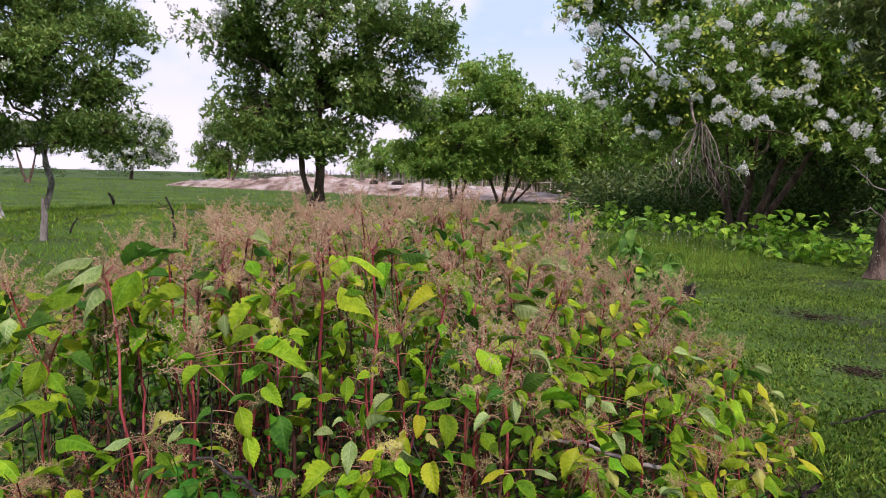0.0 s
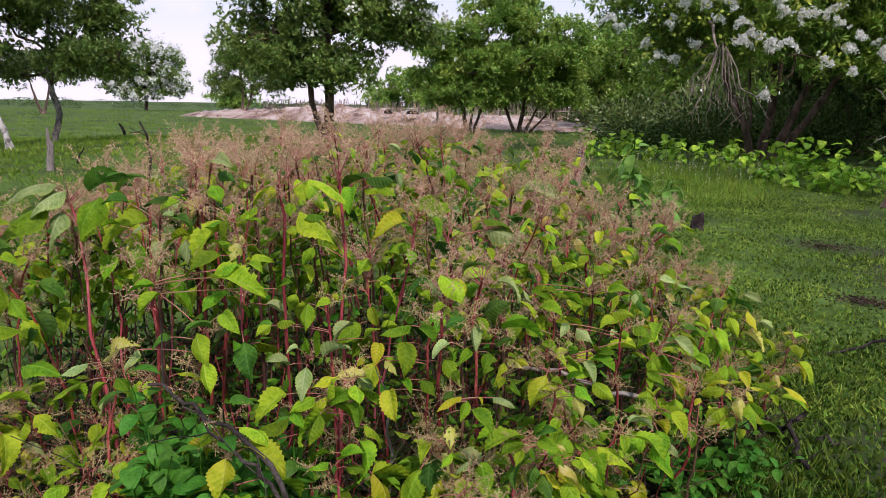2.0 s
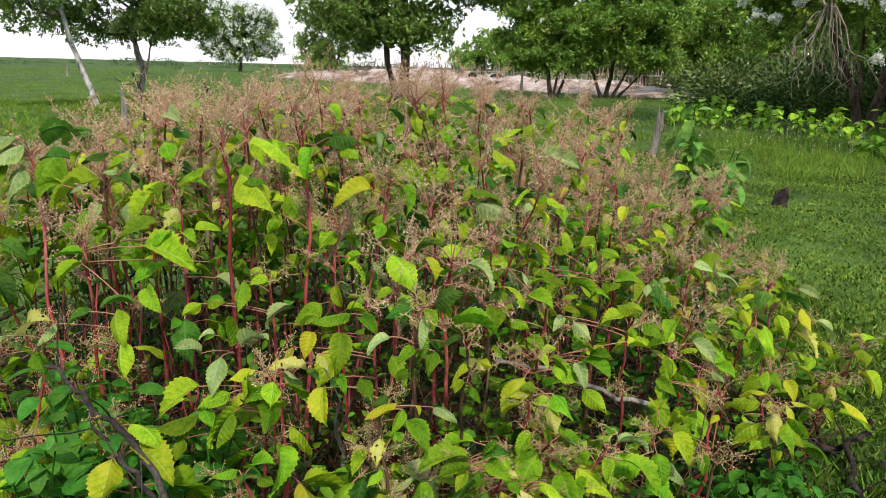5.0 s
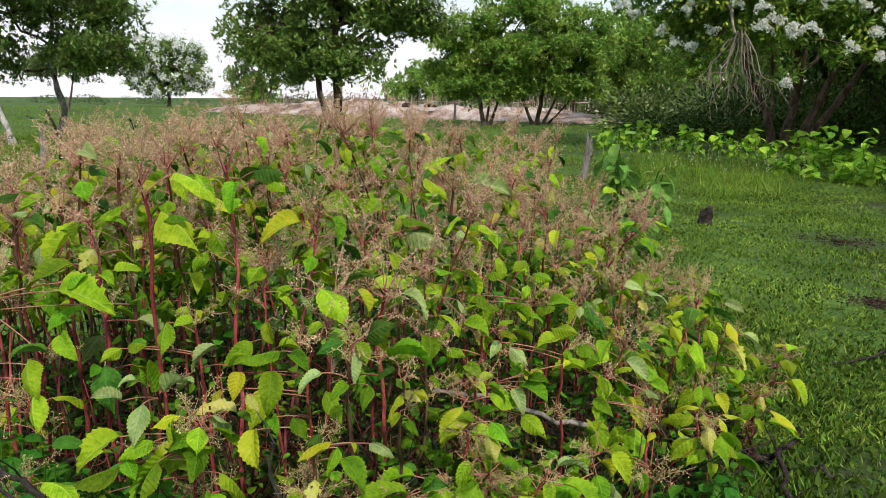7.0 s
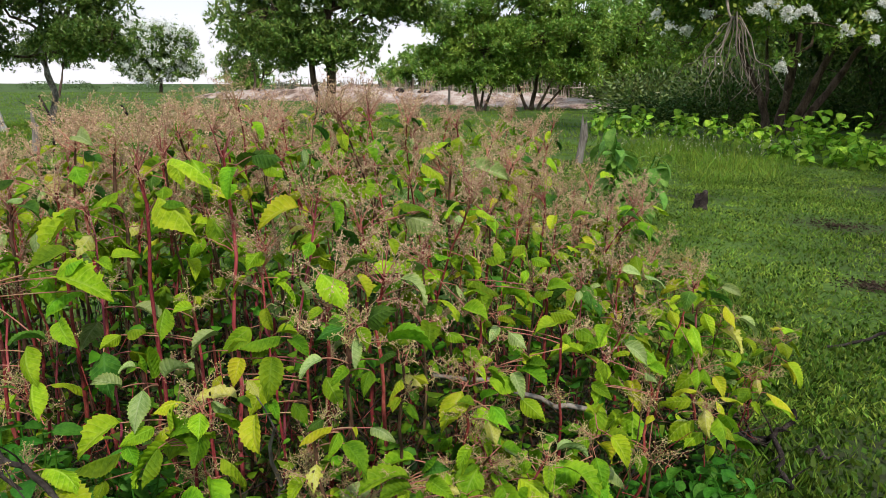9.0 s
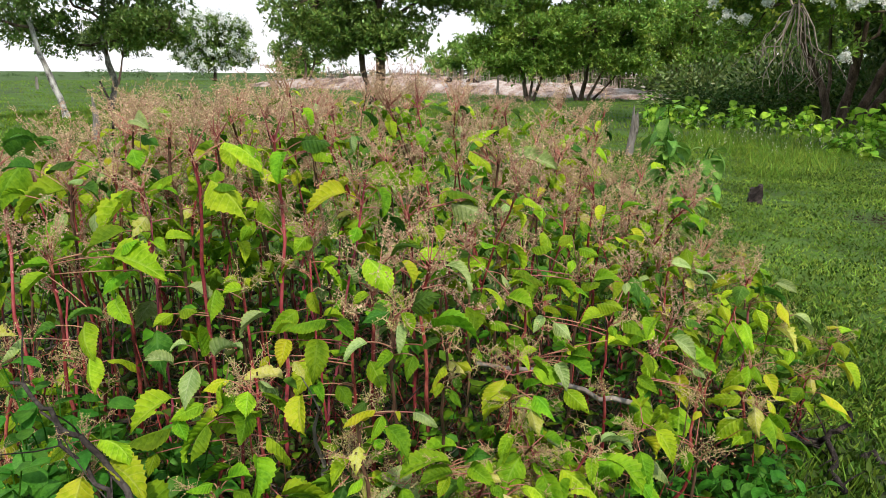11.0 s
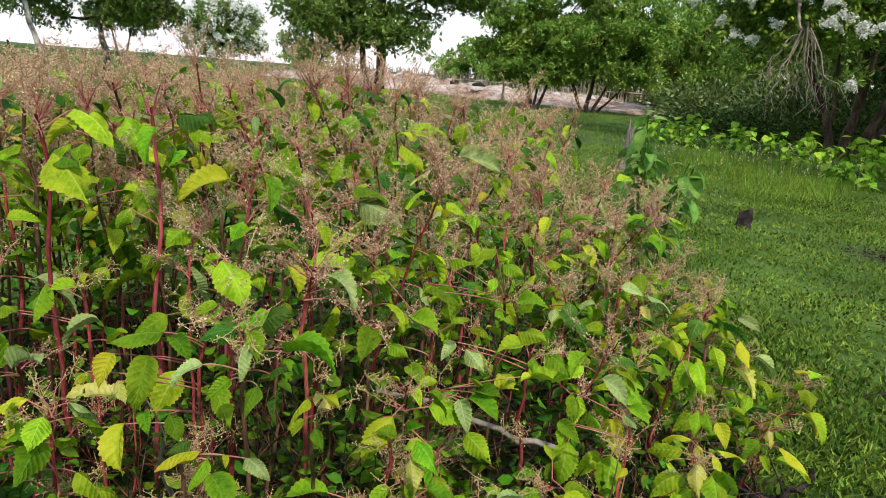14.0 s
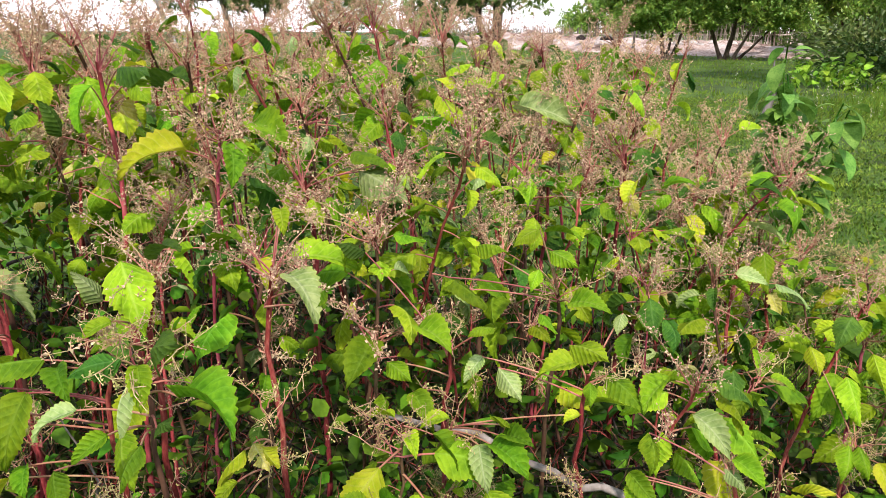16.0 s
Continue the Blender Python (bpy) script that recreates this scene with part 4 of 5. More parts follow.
def spray(arms, reach, rise, bead, thick=1.0, flat=0.0):
    """A loose branched head of tiny dry flowers: bent arms, short side twigs, small beaded clusters."""
    g = Geo()
    for k in range(arms):
        az = 2.4 * k + rng.uniform(-0.5, 0.5)
        if flat:
            az = rng.uniform(-flat, flat)
        out, top = reach * rng.uniform(0.35, 1.0), rise * rng.uniform(0.45, 1.0)
        t = np.linspace(0, 1, 8)
        line = np.stack([math.cos(az) * out * t ** 1.1, math.sin(az) * out * t ** 1.1, top * (1.25 * t - 0.25 * t * t)], 1) + np.cumsum(rng.normal(size=(8, 3)) * 0.003, axis=0)
        g.tube(line[:4], np.linspace(0.0021, 0.0012, 4) * thick, 4, 2, False)
        g.tube(line[3:], np.linspace(0.0011, 0.0005, 5) * thick, 3, 0, False)
        for i in range(2, 8):
            for _ in range(2 + (i > 4)):
                d = unit(1, 0.25)[0]
                e = line[i] + d * rng.uniform(0.01, 0.032)
                g.tube([line[i], e], [0.0006, 0.0004], 3, 0, False)
                for u in (0.3, 0.5, 0.7, 0.85, 1.0):
                    p = line[i] + (e - line[i]) * u + rng.normal(size=3) * 0.0022
                    r = rng.uniform(0.0014, 0.0034) * thick
                    q = unit(3)
                    g.add([p + q[0] * r, p + q[1] * r, p + q[2] * r, p - (q[0] + q[1] + q[2]) * r * 0.6], [(0, 1, 2), (0, 2, 3), (0, 3, 1), (1, 3, 2)], 1)
    return g.mesh("flower_head", [M_SPRAY, bead, M_ARM], False)


HEADS = [spray(7, 0.12, 0.16, M_BEAD), spray(6, 0.09, 0.19, M_BEAD), spray(8, 0.15, 0.12, M_BEAD), spray(6, 0.11, 0.15, M_BEAD), spray(8, 0.13, 0.17, M_BEAD)]
SIDE_SPRAYS = [spray(4, 0.15, 0.09, M_BEAD, 0.95, 0.7), spray(3, 0.13, 0.06, M_BEAD, 0.95, 0.5), spray(4, 0.12, 0.1, M_BEAD, 0.95, 0.8)]
BUD_SPRAYS = [spray(3, 0.1, 0.05, M_BEAD_GREEN, 0.72, 0.8), spray(3, 0.11, 0.04, M_BEAD_GREEN, 0.72, 0.5), spray(4, 0.08, 0.08, M_BEAD_GREEN, 0.72), spray(5, 0.09, 0.06, M_BEAD_GREEN, 0.72)]
STEMS = (M_STEM, M_STEM_BROWN, M_STEM, M_STEM, M_STEM_BROWN, M_PINK_STEM, M_STEM_BROWN)


def stem_mesh(h, bend, r, mat):
    """A stem with slightly swollen joints."""
    g = Geo()
    t = np.linspace(0, 1, 13)
    line = np.stack([bend[0] * t ** 1.6, bend[1] * t ** 1.6, -0.03 + (h + 0.03) * t], 1)
    line[1:, :2] += np.cumsum(rng.normal(size=(12, 2)) * 0.008, axis=0)
    g.tube(line, np.linspace(r, r * 0.55, 13) * np.where(np.arange(13) % 2, 1.12, 0.95), 7)
    return g.mesh("stem", [mat]), line


def along_stem(line, t):
    return np.array([np.interp(t, np.linspace(0, 1, len(line)), line[:, c]) for c in range(3)])


def place(az, droop, roll, scale, at):
    return Matrix.Translation(Vector(at)) @ Euler((0, 0, radians(az))).to_matrix().to_4x4() @ Euler((0, radians(droop), 0)).to_matrix().to_4x4() @ Euler((radians(roll), 0, 0)).to_matrix().to_4x4() @ Matrix.Scale(scale, 4)


LABELS = ("tall nettle-like weed with red stem and pinkish seed heads", "low nettle-like weed with yellowing toothed leaves")
MIX_LOW = (("green", 0.32), ("lime", 0.28), ("eaten", 0.12), ("yellow", 0.1), ("moth", 0.04), ("pale", 0.05), ("dark", 0.09))
MIX_TALL = (("green", 0.32), ("lime", 0.24), ("eaten", 0.12), ("yellow", 0.04), ("moth", 0.03), ("pale", 0.08), ("dark", 0.17))


def pick_kind(mix):
    return str(rng.choice([k for k, _ in mix], p=np.array([w for _, w in mix]) / sum(w for _, w in mix)))


def flowers(root, line, h, pink):
    """The heads of a weed: one on top and looser ones from the upper leaf joints."""
    top = line[-1]
    kinds, sides = (HEADS, SIDE_SPRAYS) if pink else (BUD_SPRAYS, BUD_SPRAYS)
    part("flower_head", kinds[rng.integers(len(kinds))], root, pose(top[0], top[1], top[2] - 0.02, *rng.uniform(-14, 14, 2), rng.uniform(0, 360)) @ Matrix.Scale(rng.uniform(0.75, 1.1), 4))
    az = rng.uniform(0, 360)
    for _ in range(int(rng.integers(1, 5 if pink else 3))):
        az += rng.uniform(80, 160)
        p = along_stem(line, rng.uniform(0.74, 0.99) if pink else rng.uniform(0.6, 0.98))
        part("side_spray", sides[rng.integers(len(sides))], root, place(az, rng.uniform(-35, 15), 0, rng.uniform(0.75, 1.25), p))


def weed(x, y, h, rich=1.0, pink=True):
    """One weed of the thicket: a red stem, nodding toothed leaves and feathery flower heads."""
    root = thing("nettle_weed", pose(x, y, 0), LABELS[0 if pink else 1], "weed", "weed thicket")
    tall = max(0.22, h - (0.11 if pink else 0.06))
    me, line = stem_mesh(tall, rng.normal(size=2) * 0.11 * h + (0 if pink else np.array([0.03, -0.05])), rng.uniform(0.003, 0.0062) * (0.6 + 0.4 * h), STEMS[rng.integers(len(STEMS))])
    part("stem", me, root)
    n, az = int(round((13 if pink else 15) * rich)) + int(rng.integers(0, 3)), rng.uniform(0, 360)
    for k in range(n):
        t = 1.0 - (0.42 if pink else 0.5) * ((k + rng.uniform(0, 0.5)) / n) ** 1.5
        az += 137 + rng.uniform(-30, 30)
        size = rng.uniform(0.55, 1.35) * (0.75 if t > 0.96 else 1.0)
        part("leaf", LEAVES[pick_kind(MIX_TALL if pink else MIX_LOW)][rng.integers(len(SHAPES))], root, place(az, rng.uniform(-22, 34), rng.uniform(-32, 32), size, along_stem(line, t)))
    flowers(root, line, h, pink)
    return root


HERO_SPOTS = []


def hero_weed(x, y, h, leaves, lean=(0, 0), mat=None):
    """A weed that stands out. leaves: the kind of each, the foot of its blade and its tip; lean: how far its top stands off its foot."""
    HERO_SPOTS.append((x, y))
    pink = h > 0.85
    root = thing("nettle_weed", pose(x, y, 0), LABELS[0 if pink else 1], "weed", "weed thicket")
    me, line = stem_mesh(h, lean, 0.0072 if pink else 0.006, mat or STEMS[len(HERO_SPOTS) % 3 if len(HERO_SPOTS) % 5 else 5])
    line = np.array(line)
    part("stem", me, root)
    for kind, *ends in leaves:
        foot, tip = Vector(ends[:3]), Vector(ends[3:])
        chord = (tip - foot).length
        d = (tip - foot) / chord
        side = d.cross(Vector((rng.normal() * 0.35, -0.4 + rng.normal() * 0.3, 1.0))).normalized()
        bend = rng.uniform(0.7, 1.4)
        turn = Matrix((d, side * -1, d.cross(side * -1))).transposed() @ Euler((0, -0.5 * bend, 0)).to_matrix()
        joint = along_stem(line, min(0.985, max(0.3, foot.z / h - 0.05)))
        stalk = turn.inverted() @ (Vector(joint) - foot)
        g, t = Geo(), np.linspace(0, 1, 6)[:, None]
        a, m = np.array(stalk), np.array(stalk) * 0.5 + np.array(turn.inverted() @ Vector((0, 0, 0.012)))
        g.tube((1 - t) ** 2 * a + 2 * t * (1 - t) * m, np.linspace(0.0018, 0.0013, 6), 5, 1, False)
        mt, hole = KINDS[kind]
        length = chord * (1 + 0.05 * bend * bend)
        uv = blade(g, length, length * rng.uniform(0.47, 0.57), bend, rng.choice((-1.1, -0.8, -0.6, 0.7, 1.1)), 11, hole, rng.normal() * 0.4)
        part("leaf", leaf_mesh(g, uv, M_LEAF[mt]), root, Matrix.Translation(foot) @ turn.to_4x4())
    flowers(root, line, h, pink)


hero_weed(0.250, 2.297, 0.817, [("dark", -0.012, -0.038, 0.834, -0.068, -0.069, 0.814), ("green", 0.088, -0.057, 0.810, 0.186, -0.097, 0.791), ("pale", 0.010, -0.050, 0.816, 0.018, -0.082, 0.756), ("dark", 0.035, -0.034, 0.843, 0.111, -0.068, 0.886), ("pale", -0.058, -0.074, 0.775, -0.096, -0.104, 0.739), ("green", 0.049, -0.088, 0.756, 0.041, -0.117, 0.708), ("green", -0.001, -0.087, 0.759, -0.030, -0.113, 0.729), ("dark", 0.067, -0.078, 0.776, 0.111, -0.101, 0.795), ("green", 0.016, -0.041, 0.832, 0.038, -0.069, 0.786)])
hero_weed(0.146, 2.386, 0.898, [("lime", 0.021, -0.031, 0.926, 0.087, -0.075, 0.843), ("dark", 0.082, -0.027, 0.935, 0.146, -0.056, 0.961), ("eaten", 0.036, -0.088, 0.697, 0.081, -0.125, 0.635), ("dark", 0.046, -0.088, 0.828, 0.089, -0.111, 0.818), ("lime", 0.030, -0.072, 0.855, 0.002, -0.095, 0.835), ("pale", 0.008, -0.059, 0.877, -0.015, -0.083, 0.923)])
hero_weed(0.106, 2.320, 0.792, [("green", -0.017, -0.043, 0.802, -0.098, -0.083, 0.783), ("green", 0.008, -0.047, 0.796, 0.053, -0.074, 0.764), ("green", -0.032, -0.067, 0.762, -0.033, -0.111, 0.670), ("yellow", -0.103, -0.067, 0.758, -0.110, -0.098, 0.703), ("yellow", -0.142, -0.085, 0.725, -0.156, -0.107, 0.704), ("yellow", -0.070, -0.088, 0.632, -0.047, -0.128, 0.557), ("green", 0.017, -0.088, 0.665, 0.057, -0.117, 0.625), ("green", -0.032, -0.088, 0.662, -0.010, -0.112, 0.631), ("moth", -0.082, -0.088, 0.716, -0.049, -0.113, 0.686)])
hero_weed(0.224, 2.182, 0.648, [("yellow", 0.005, -0.045, 0.661, -0.054, -0.081, 0.632), ("green", 0.021, -0.052, 0.653, 0.005, -0.082, 0.609), ("green", 0.035, -0.065, 0.635, 0.083, -0.103, 0.576), ("yellow", 0.051, -0.047, 0.662, 0.058, -0.063, 0.649), ("pale", 0.086, -0.048, 0.663, 0.139, -0.076, 0.646), ("moth", -0.020, -0.088, 0.600, -0.020, -0.119, 0.552), ("dark", -0.014, -0.036, 0.673, -0.044, -0.060, 0.655), ("lime", -0.017, -0.088, 0.527, -0.042, -0.115, 0.498)])
hero_weed(0.403, 2.160, 0.520, [("lime", -0.016, -0.033, 0.553, -0.113, -0.078, 0.534), ("green", -0.010, -0.043, 0.541, -0.073, -0.077, 0.524), ("green", 0.027, -0.036, 0.553, 0.082, -0.067, 0.531), ("green", 0.009, -0.047, 0.537, 0.014, -0.069, 0.511), ("lime", -0.019, -0.049, 0.532, -0.034, -0.076, 0.498), ("green", 0.012, -0.025, 0.566, 0.048, -0.050, 0.615), ("moth", 0.058, -0.047, 0.542, 0.094, -0.068, 0.540), ("dark", 0.021, -0.029, 0.563, 0.074, -0.054, 0.587)])
hero_weed(0.515, 2.394, 0.586, [("yellow", -0.006, -0.035, 0.614, -0.063, -0.065, 0.596), ("green", 0.007, -0.037, 0.610, -0.037, -0.061, 0.622), ("green", 0.047, -0.040, 0.609, 0.095, -0.075, 0.561), ("moth", 0.040, -0.057, 0.579, 0.058, -0.090, 0.526), ("lime", -0.027, -0.040, 0.604, -0.078, -0.071, 0.572), ("green", 0.026, -0.033, 0.618, 0.063, -0.057, 0.652)])
hero_weed(0.320, 2.400, 0.704, [("yellow", 0.030, -0.065, 0.679, 0.005, -0.098, 0.625), ("moth", 0.042, -0.060, 0.689, 0.082, -0.085, 0.668), ("green", 0.051, -0.088, 0.631, 0.075, -0.113, 0.600), ("lime", 0.030, -0.087, 0.643, 0.015, -0.109, 0.616), ("yellow", 0.056, -0.061, 0.687, 0.097, -0.085, 0.678)])
hero_weed(-0.176, 2.202, 0.717, [("pale", -0.046, -0.044, 0.726, -0.092, -0.074, 0.744), ("pale", 0.004, -0.048, 0.723, 0.000, -0.089, 0.646), ("green", 0.007, -0.028, 0.754, 0.001, -0.052, 0.807), ("pale", -0.021, -0.021, 0.763, -0.046, -0.044, 0.757), ("pale", 0.048, -0.033, 0.748, 0.125, -0.063, 0.775), ("green", 0.029, -0.032, 0.749, 0.040, -0.062, 0.828)])
hero_weed(-0.150, 2.170, 0.617, [("green", 0.003, -0.033, 0.648, -0.054, -0.071, 0.622), ("eaten", -0.074, -0.027, 0.653, -0.140, -0.077, 0.589), ("green", 0.037, -0.044, 0.635, 0.109, -0.077, 0.605), ("green", 0.019, -0.057, 0.614, 0.001, -0.099, 0.544), ("eaten", 0.036, -0.033, 0.651, 0.074, -0.061, 0.719), ("green", -0.061, -0.061, 0.603, -0.152, -0.111, 0.571), ("green", -0.080, -0.064, 0.597, -0.082, -0.091, 0.560), ("eaten", -0.084, -0.088, 0.557, -0.089, -0.118, 0.517), ("green", 0.050, -0.037, 0.646, 0.126, -0.066, 0.666), ("green", -0.052, -0.051, 0.619, -0.019, -0.078, 0.581)])
hero_weed(-0.105, 2.100, 0.492, [("green", 0.007, -0.044, 0.513, -0.037, -0.074, 0.508), ("green", 0.038, -0.040, 0.521, 0.104, -0.066, 0.549), ("dark", 0.021, -0.048, 0.509, 0.024, -0.067, 0.493), ("green", 0.054, -0.052, 0.506, 0.102, -0.074, 0.507)])
hero_weed(-0.525, 2.333, 0.759, [("lime", 0.020, -0.047, 0.762, 0.070, -0.088, 0.679), ("lime", 0.051, -0.085, 0.697, 0.082, -0.127, 0.615), ("lime", 0.087, -0.020, 0.813, 0.146, -0.052, 0.762), ("dark", -0.054, -0.051, 0.751, -0.089, -0.084, 0.722), ("pale", -0.138, -0.067, 0.719, -0.161, -0.102, 0.672), ("green", -0.096, 0.000, 0.858, -0.133, -0.043, 0.793), ("dark", 0.060, -0.040, 0.776, -0.001, -0.077, 0.773)])
hero_weed(-0.150, 2.420, 0.835, [("lime", -0.063, -0.048, 0.830, -0.063, -0.086, 0.754), ("lime", 0.002, -0.047, 0.835, -0.038, -0.074, 0.822), ("yellow", 0.005, -0.035, 0.857, 0.028, -0.054, 0.836), ("lime", -0.163, -0.077, 0.772, -0.201, -0.108, 0.744), ("lime", -0.147, -0.075, 0.777, -0.085, -0.099, 0.783), ("pale", 0.071, -0.080, 0.779, 0.027, -0.116, 0.733), ("moth", 0.108, -0.088, 0.627, 0.025, -0.129, 0.629), ("lime", 0.105, -0.088, 0.741, 0.152, -0.112, 0.778)])
hero_weed(-0.413, 2.667, 1.167, [("eaten", -0.098, -0.088, 1.016, -0.179, -0.138, 0.896), ("green", 0.000, -0.085, 1.073, -0.057, -0.126, 1.018), ("dark", -0.034, -0.088, 1.042, -0.066, -0.118, 1.091), ("dark", 0.080, -0.045, 1.160, 0.032, -0.077, 1.192)])
hero_weed(-0.309, 2.550, 1.150, [("lime", 0.058, -0.079, 1.079, 0.171, -0.129, 0.976), ("lime", 0.077, -0.033, 1.169, 0.188, -0.079, 1.101), ("green", 0.069, -0.085, 1.066, 0.139, -0.113, 1.058)])
hero_weed(-0.194, 2.710, 1.170, [("green", 0.062, -0.060, 1.131, 0.064, -0.096, 1.051), ("green", 0.152, -0.055, 1.145, 0.212, -0.085, 1.104), ("dark", 0.115, -0.047, 1.161, 0.213, -0.083, 1.149), ("dark", 0.007, -0.088, 1.042, -0.008, -0.118, 1.107)])
hero_weed(-0.072, 2.962, 1.165, [("green", 0.126, -0.088, 1.046, 0.237, -0.134, 0.991), ("pale", 0.066, -0.045, 1.156, 0.082, -0.072, 1.104), ("lime", -0.050, -0.069, 1.094, 0.018, -0.097, 1.092), ("dark", -0.111, -0.065, 1.103, -0.010, -0.102, 1.123), ("dark", 0.134, -0.035, 1.182, 0.103, -0.062, 1.225)])
hero_weed(0.189, 2.845, 0.941, [("pale", 0.125, -0.031, 0.973, 0.247, -0.081, 0.926), ("green", 0.107, -0.016, 1.008, 0.213, -0.061, 0.963), ("lime", 0.035, -0.052, 0.922, 0.060, -0.083, 0.863), ("green", -0.055, -0.055, 0.913, -0.034, -0.078, 0.879), ("dark", -0.073, -0.088, 0.795, -0.011, -0.117, 0.778), ("lime", 0.184, -0.024, 0.992, 0.202, -0.046, 0.960)])
hero_weed(0.285, 2.552, 0.874, [("green", -0.074, -0.035, 0.893, -0.014, -0.063, 0.923), ("pale", 0.049, -0.047, 0.874, 0.110, -0.084, 0.815), ("green", 0.115, -0.055, 0.862, 0.101, -0.079, 0.825), ("lime", 0.014, -0.001, 0.962, 0.032, -0.024, 0.927)])
hero_weed(0.408, 3.270, 1.054, [("lime", -0.077, -0.032, 1.080, 0.001, -0.075, 1.005), ("lime", -0.064, -0.013, 1.133, 0.016, -0.047, 1.152), ("pale", 0.062, -0.088, 0.911, 0.034, -0.117, 0.861), ("yellow", -0.031, -0.023, 1.105, -0.080, -0.049, 1.116)])
hero_weed(0.568, 3.432, 0.949, [("pale", -0.078, -0.015, 1.030, 0.071, -0.065, 1.002), ("yellow", 0.034, -0.049, 0.928, 0.002, -0.074, 0.894), ("lime", 0.073, -0.033, 0.977, 0.112, -0.071, 0.901), ("green", 0.164, -0.043, 0.952, 0.225, -0.072, 0.966), ("lime", 0.023, -0.025, 1.000, 0.053, -0.054, 0.951)])
hero_weed(0.794, 3.356, 0.946, [("yellow", 0.009, -0.063, 0.888, -0.002, -0.091, 0.832), ("lime", -0.013, 0.000, 1.092, 0.011, -0.030, 1.036), ("green", 0.072, -0.067, 0.878, 0.142, -0.100, 0.899), ("green", 0.153, -0.088, 0.788, 0.079, -0.119, 0.785)])
hero_weed(0.666, 2.810, 0.764, [("green", -0.172, -0.029, 0.793, -0.080, -0.071, 0.756), ("lime", -0.004, 0.000, 0.893, -0.045, -0.027, 0.861), ("green", 0.013, -0.051, 0.753, 0.047, -0.075, 0.729), ("lime", 0.063, -0.041, 0.776, 0.137, -0.076, 0.777), ("green", -0.118, -0.005, 0.850, -0.048, -0.037, 0.851), ("lime", 0.002, -0.019, 0.824, -0.007, -0.042, 0.787), ("lime", 0.017, -0.005, 0.855, 0.073, -0.035, 0.838), ("green", -0.132, -0.037, 0.777, -0.172, -0.061, 0.762)])
hero_weed(0.499, 2.687, 0.705, [("lime", -0.013, -0.029, 0.741, 0.059, -0.064, 0.714), ("lime", 0.122, -0.024, 0.758, 0.082, -0.047, 0.745), ("lime", -0.060, -0.056, 0.683, -0.003, -0.085, 0.667), ("dark", -0.120, 0.000, 0.858, -0.167, -0.026, 0.878), ("green", -0.005, -0.076, 0.644, 0.042, -0.110, 0.595)])
hero_weed(0.782, 2.757, 0.670, [("lime", -0.046, -0.025, 0.714, 0.025, -0.059, 0.706), ("lime", -0.027, -0.037, 0.689, -0.096, -0.072, 0.655), ("green", 0.022, -0.044, 0.677, 0.084, -0.081, 0.635), ("pale", -0.164, -0.047, 0.662, -0.114, -0.080, 0.620), ("green", -0.005, -0.051, 0.662, 0.001, -0.074, 0.628), ("pale", -0.196, -0.040, 0.675, -0.220, -0.067, 0.633), ("pale", 0.037, 0.000, 0.774, 0.033, -0.022, 0.741)])
hero_weed(0.605, 2.600, 0.589, [("green", 0.039, -0.041, 0.606, 0.105, -0.076, 0.578), ("pale", 0.019, -0.043, 0.603, 0.043, -0.077, 0.543), ("eaten", 0.040, -0.073, 0.544, 0.104, -0.112, 0.498), ("green", 0.056, -0.035, 0.621, 0.112, -0.062, 0.626), ("lime", 0.068, -0.027, 0.637, 0.036, -0.047, 0.659), ("yellow", 0.169, -0.013, 0.669, 0.147, -0.032, 0.656), ("lime", -0.035, -0.027, 0.631, -0.079, -0.054, 0.608)])
hero_weed(1.056, 3.342, 0.719, [("lime", 0.046, -0.036, 0.743, 0.061, -0.077, 0.655), ("pale", 0.078, -0.060, 0.676, 0.145, -0.098, 0.636), ("lime", 0.049, -0.088, 0.549, 0.023, -0.112, 0.514), ("lime", -0.056, -0.088, 0.586, -0.077, -0.115, 0.541)])
hero_weed(0.981, 2.727, 0.556, [("green", 0.032, -0.040, 0.575, 0.078, -0.071, 0.545), ("green", -0.101, -0.029, 0.590, -0.096, -0.062, 0.530), ("pale", 0.019, -0.047, 0.561, 0.051, -0.073, 0.538), ("green", -0.126, -0.059, 0.527, -0.074, -0.092, 0.492), ("lime", -0.110, -0.061, 0.522, -0.123, -0.091, 0.471), ("pale", -0.034, -0.013, 0.628, 0.023, -0.051, 0.580)])
hero_weed(0.979, 2.600, 0.380, [("lime", -0.075, -0.036, 0.405, -0.091, -0.063, 0.366), ("green", -0.009, -0.053, 0.377, -0.008, -0.083, 0.331), ("yellow", 0.031, -0.005, 0.472, 0.008, -0.026, 0.452), ("green", -0.040, -0.033, 0.413, -0.108, -0.062, 0.440)])
hero_weed(1.285, 3.150, 0.388, [("lime", 0.095, -0.041, 0.408, 0.142, -0.075, 0.373), ("yellow", 0.066, -0.056, 0.368, 0.087, -0.093, 0.304), ("lime", 0.009, -0.045, 0.392, -0.005, -0.081, 0.321), ("lime", -0.064, -0.088, 0.242, -0.035, -0.123, 0.187), ("lime", -0.008, 0.000, 0.528, 0.018, -0.044, 0.441), ("yellow", -0.088, 0.000, 0.589, -0.069, -0.032, 0.533), ("lime", 0.027, -0.045, 0.393, 0.045, -0.079, 0.336), ("yellow", 0.016, -0.080, 0.301, 0.023, -0.107, 0.262)])
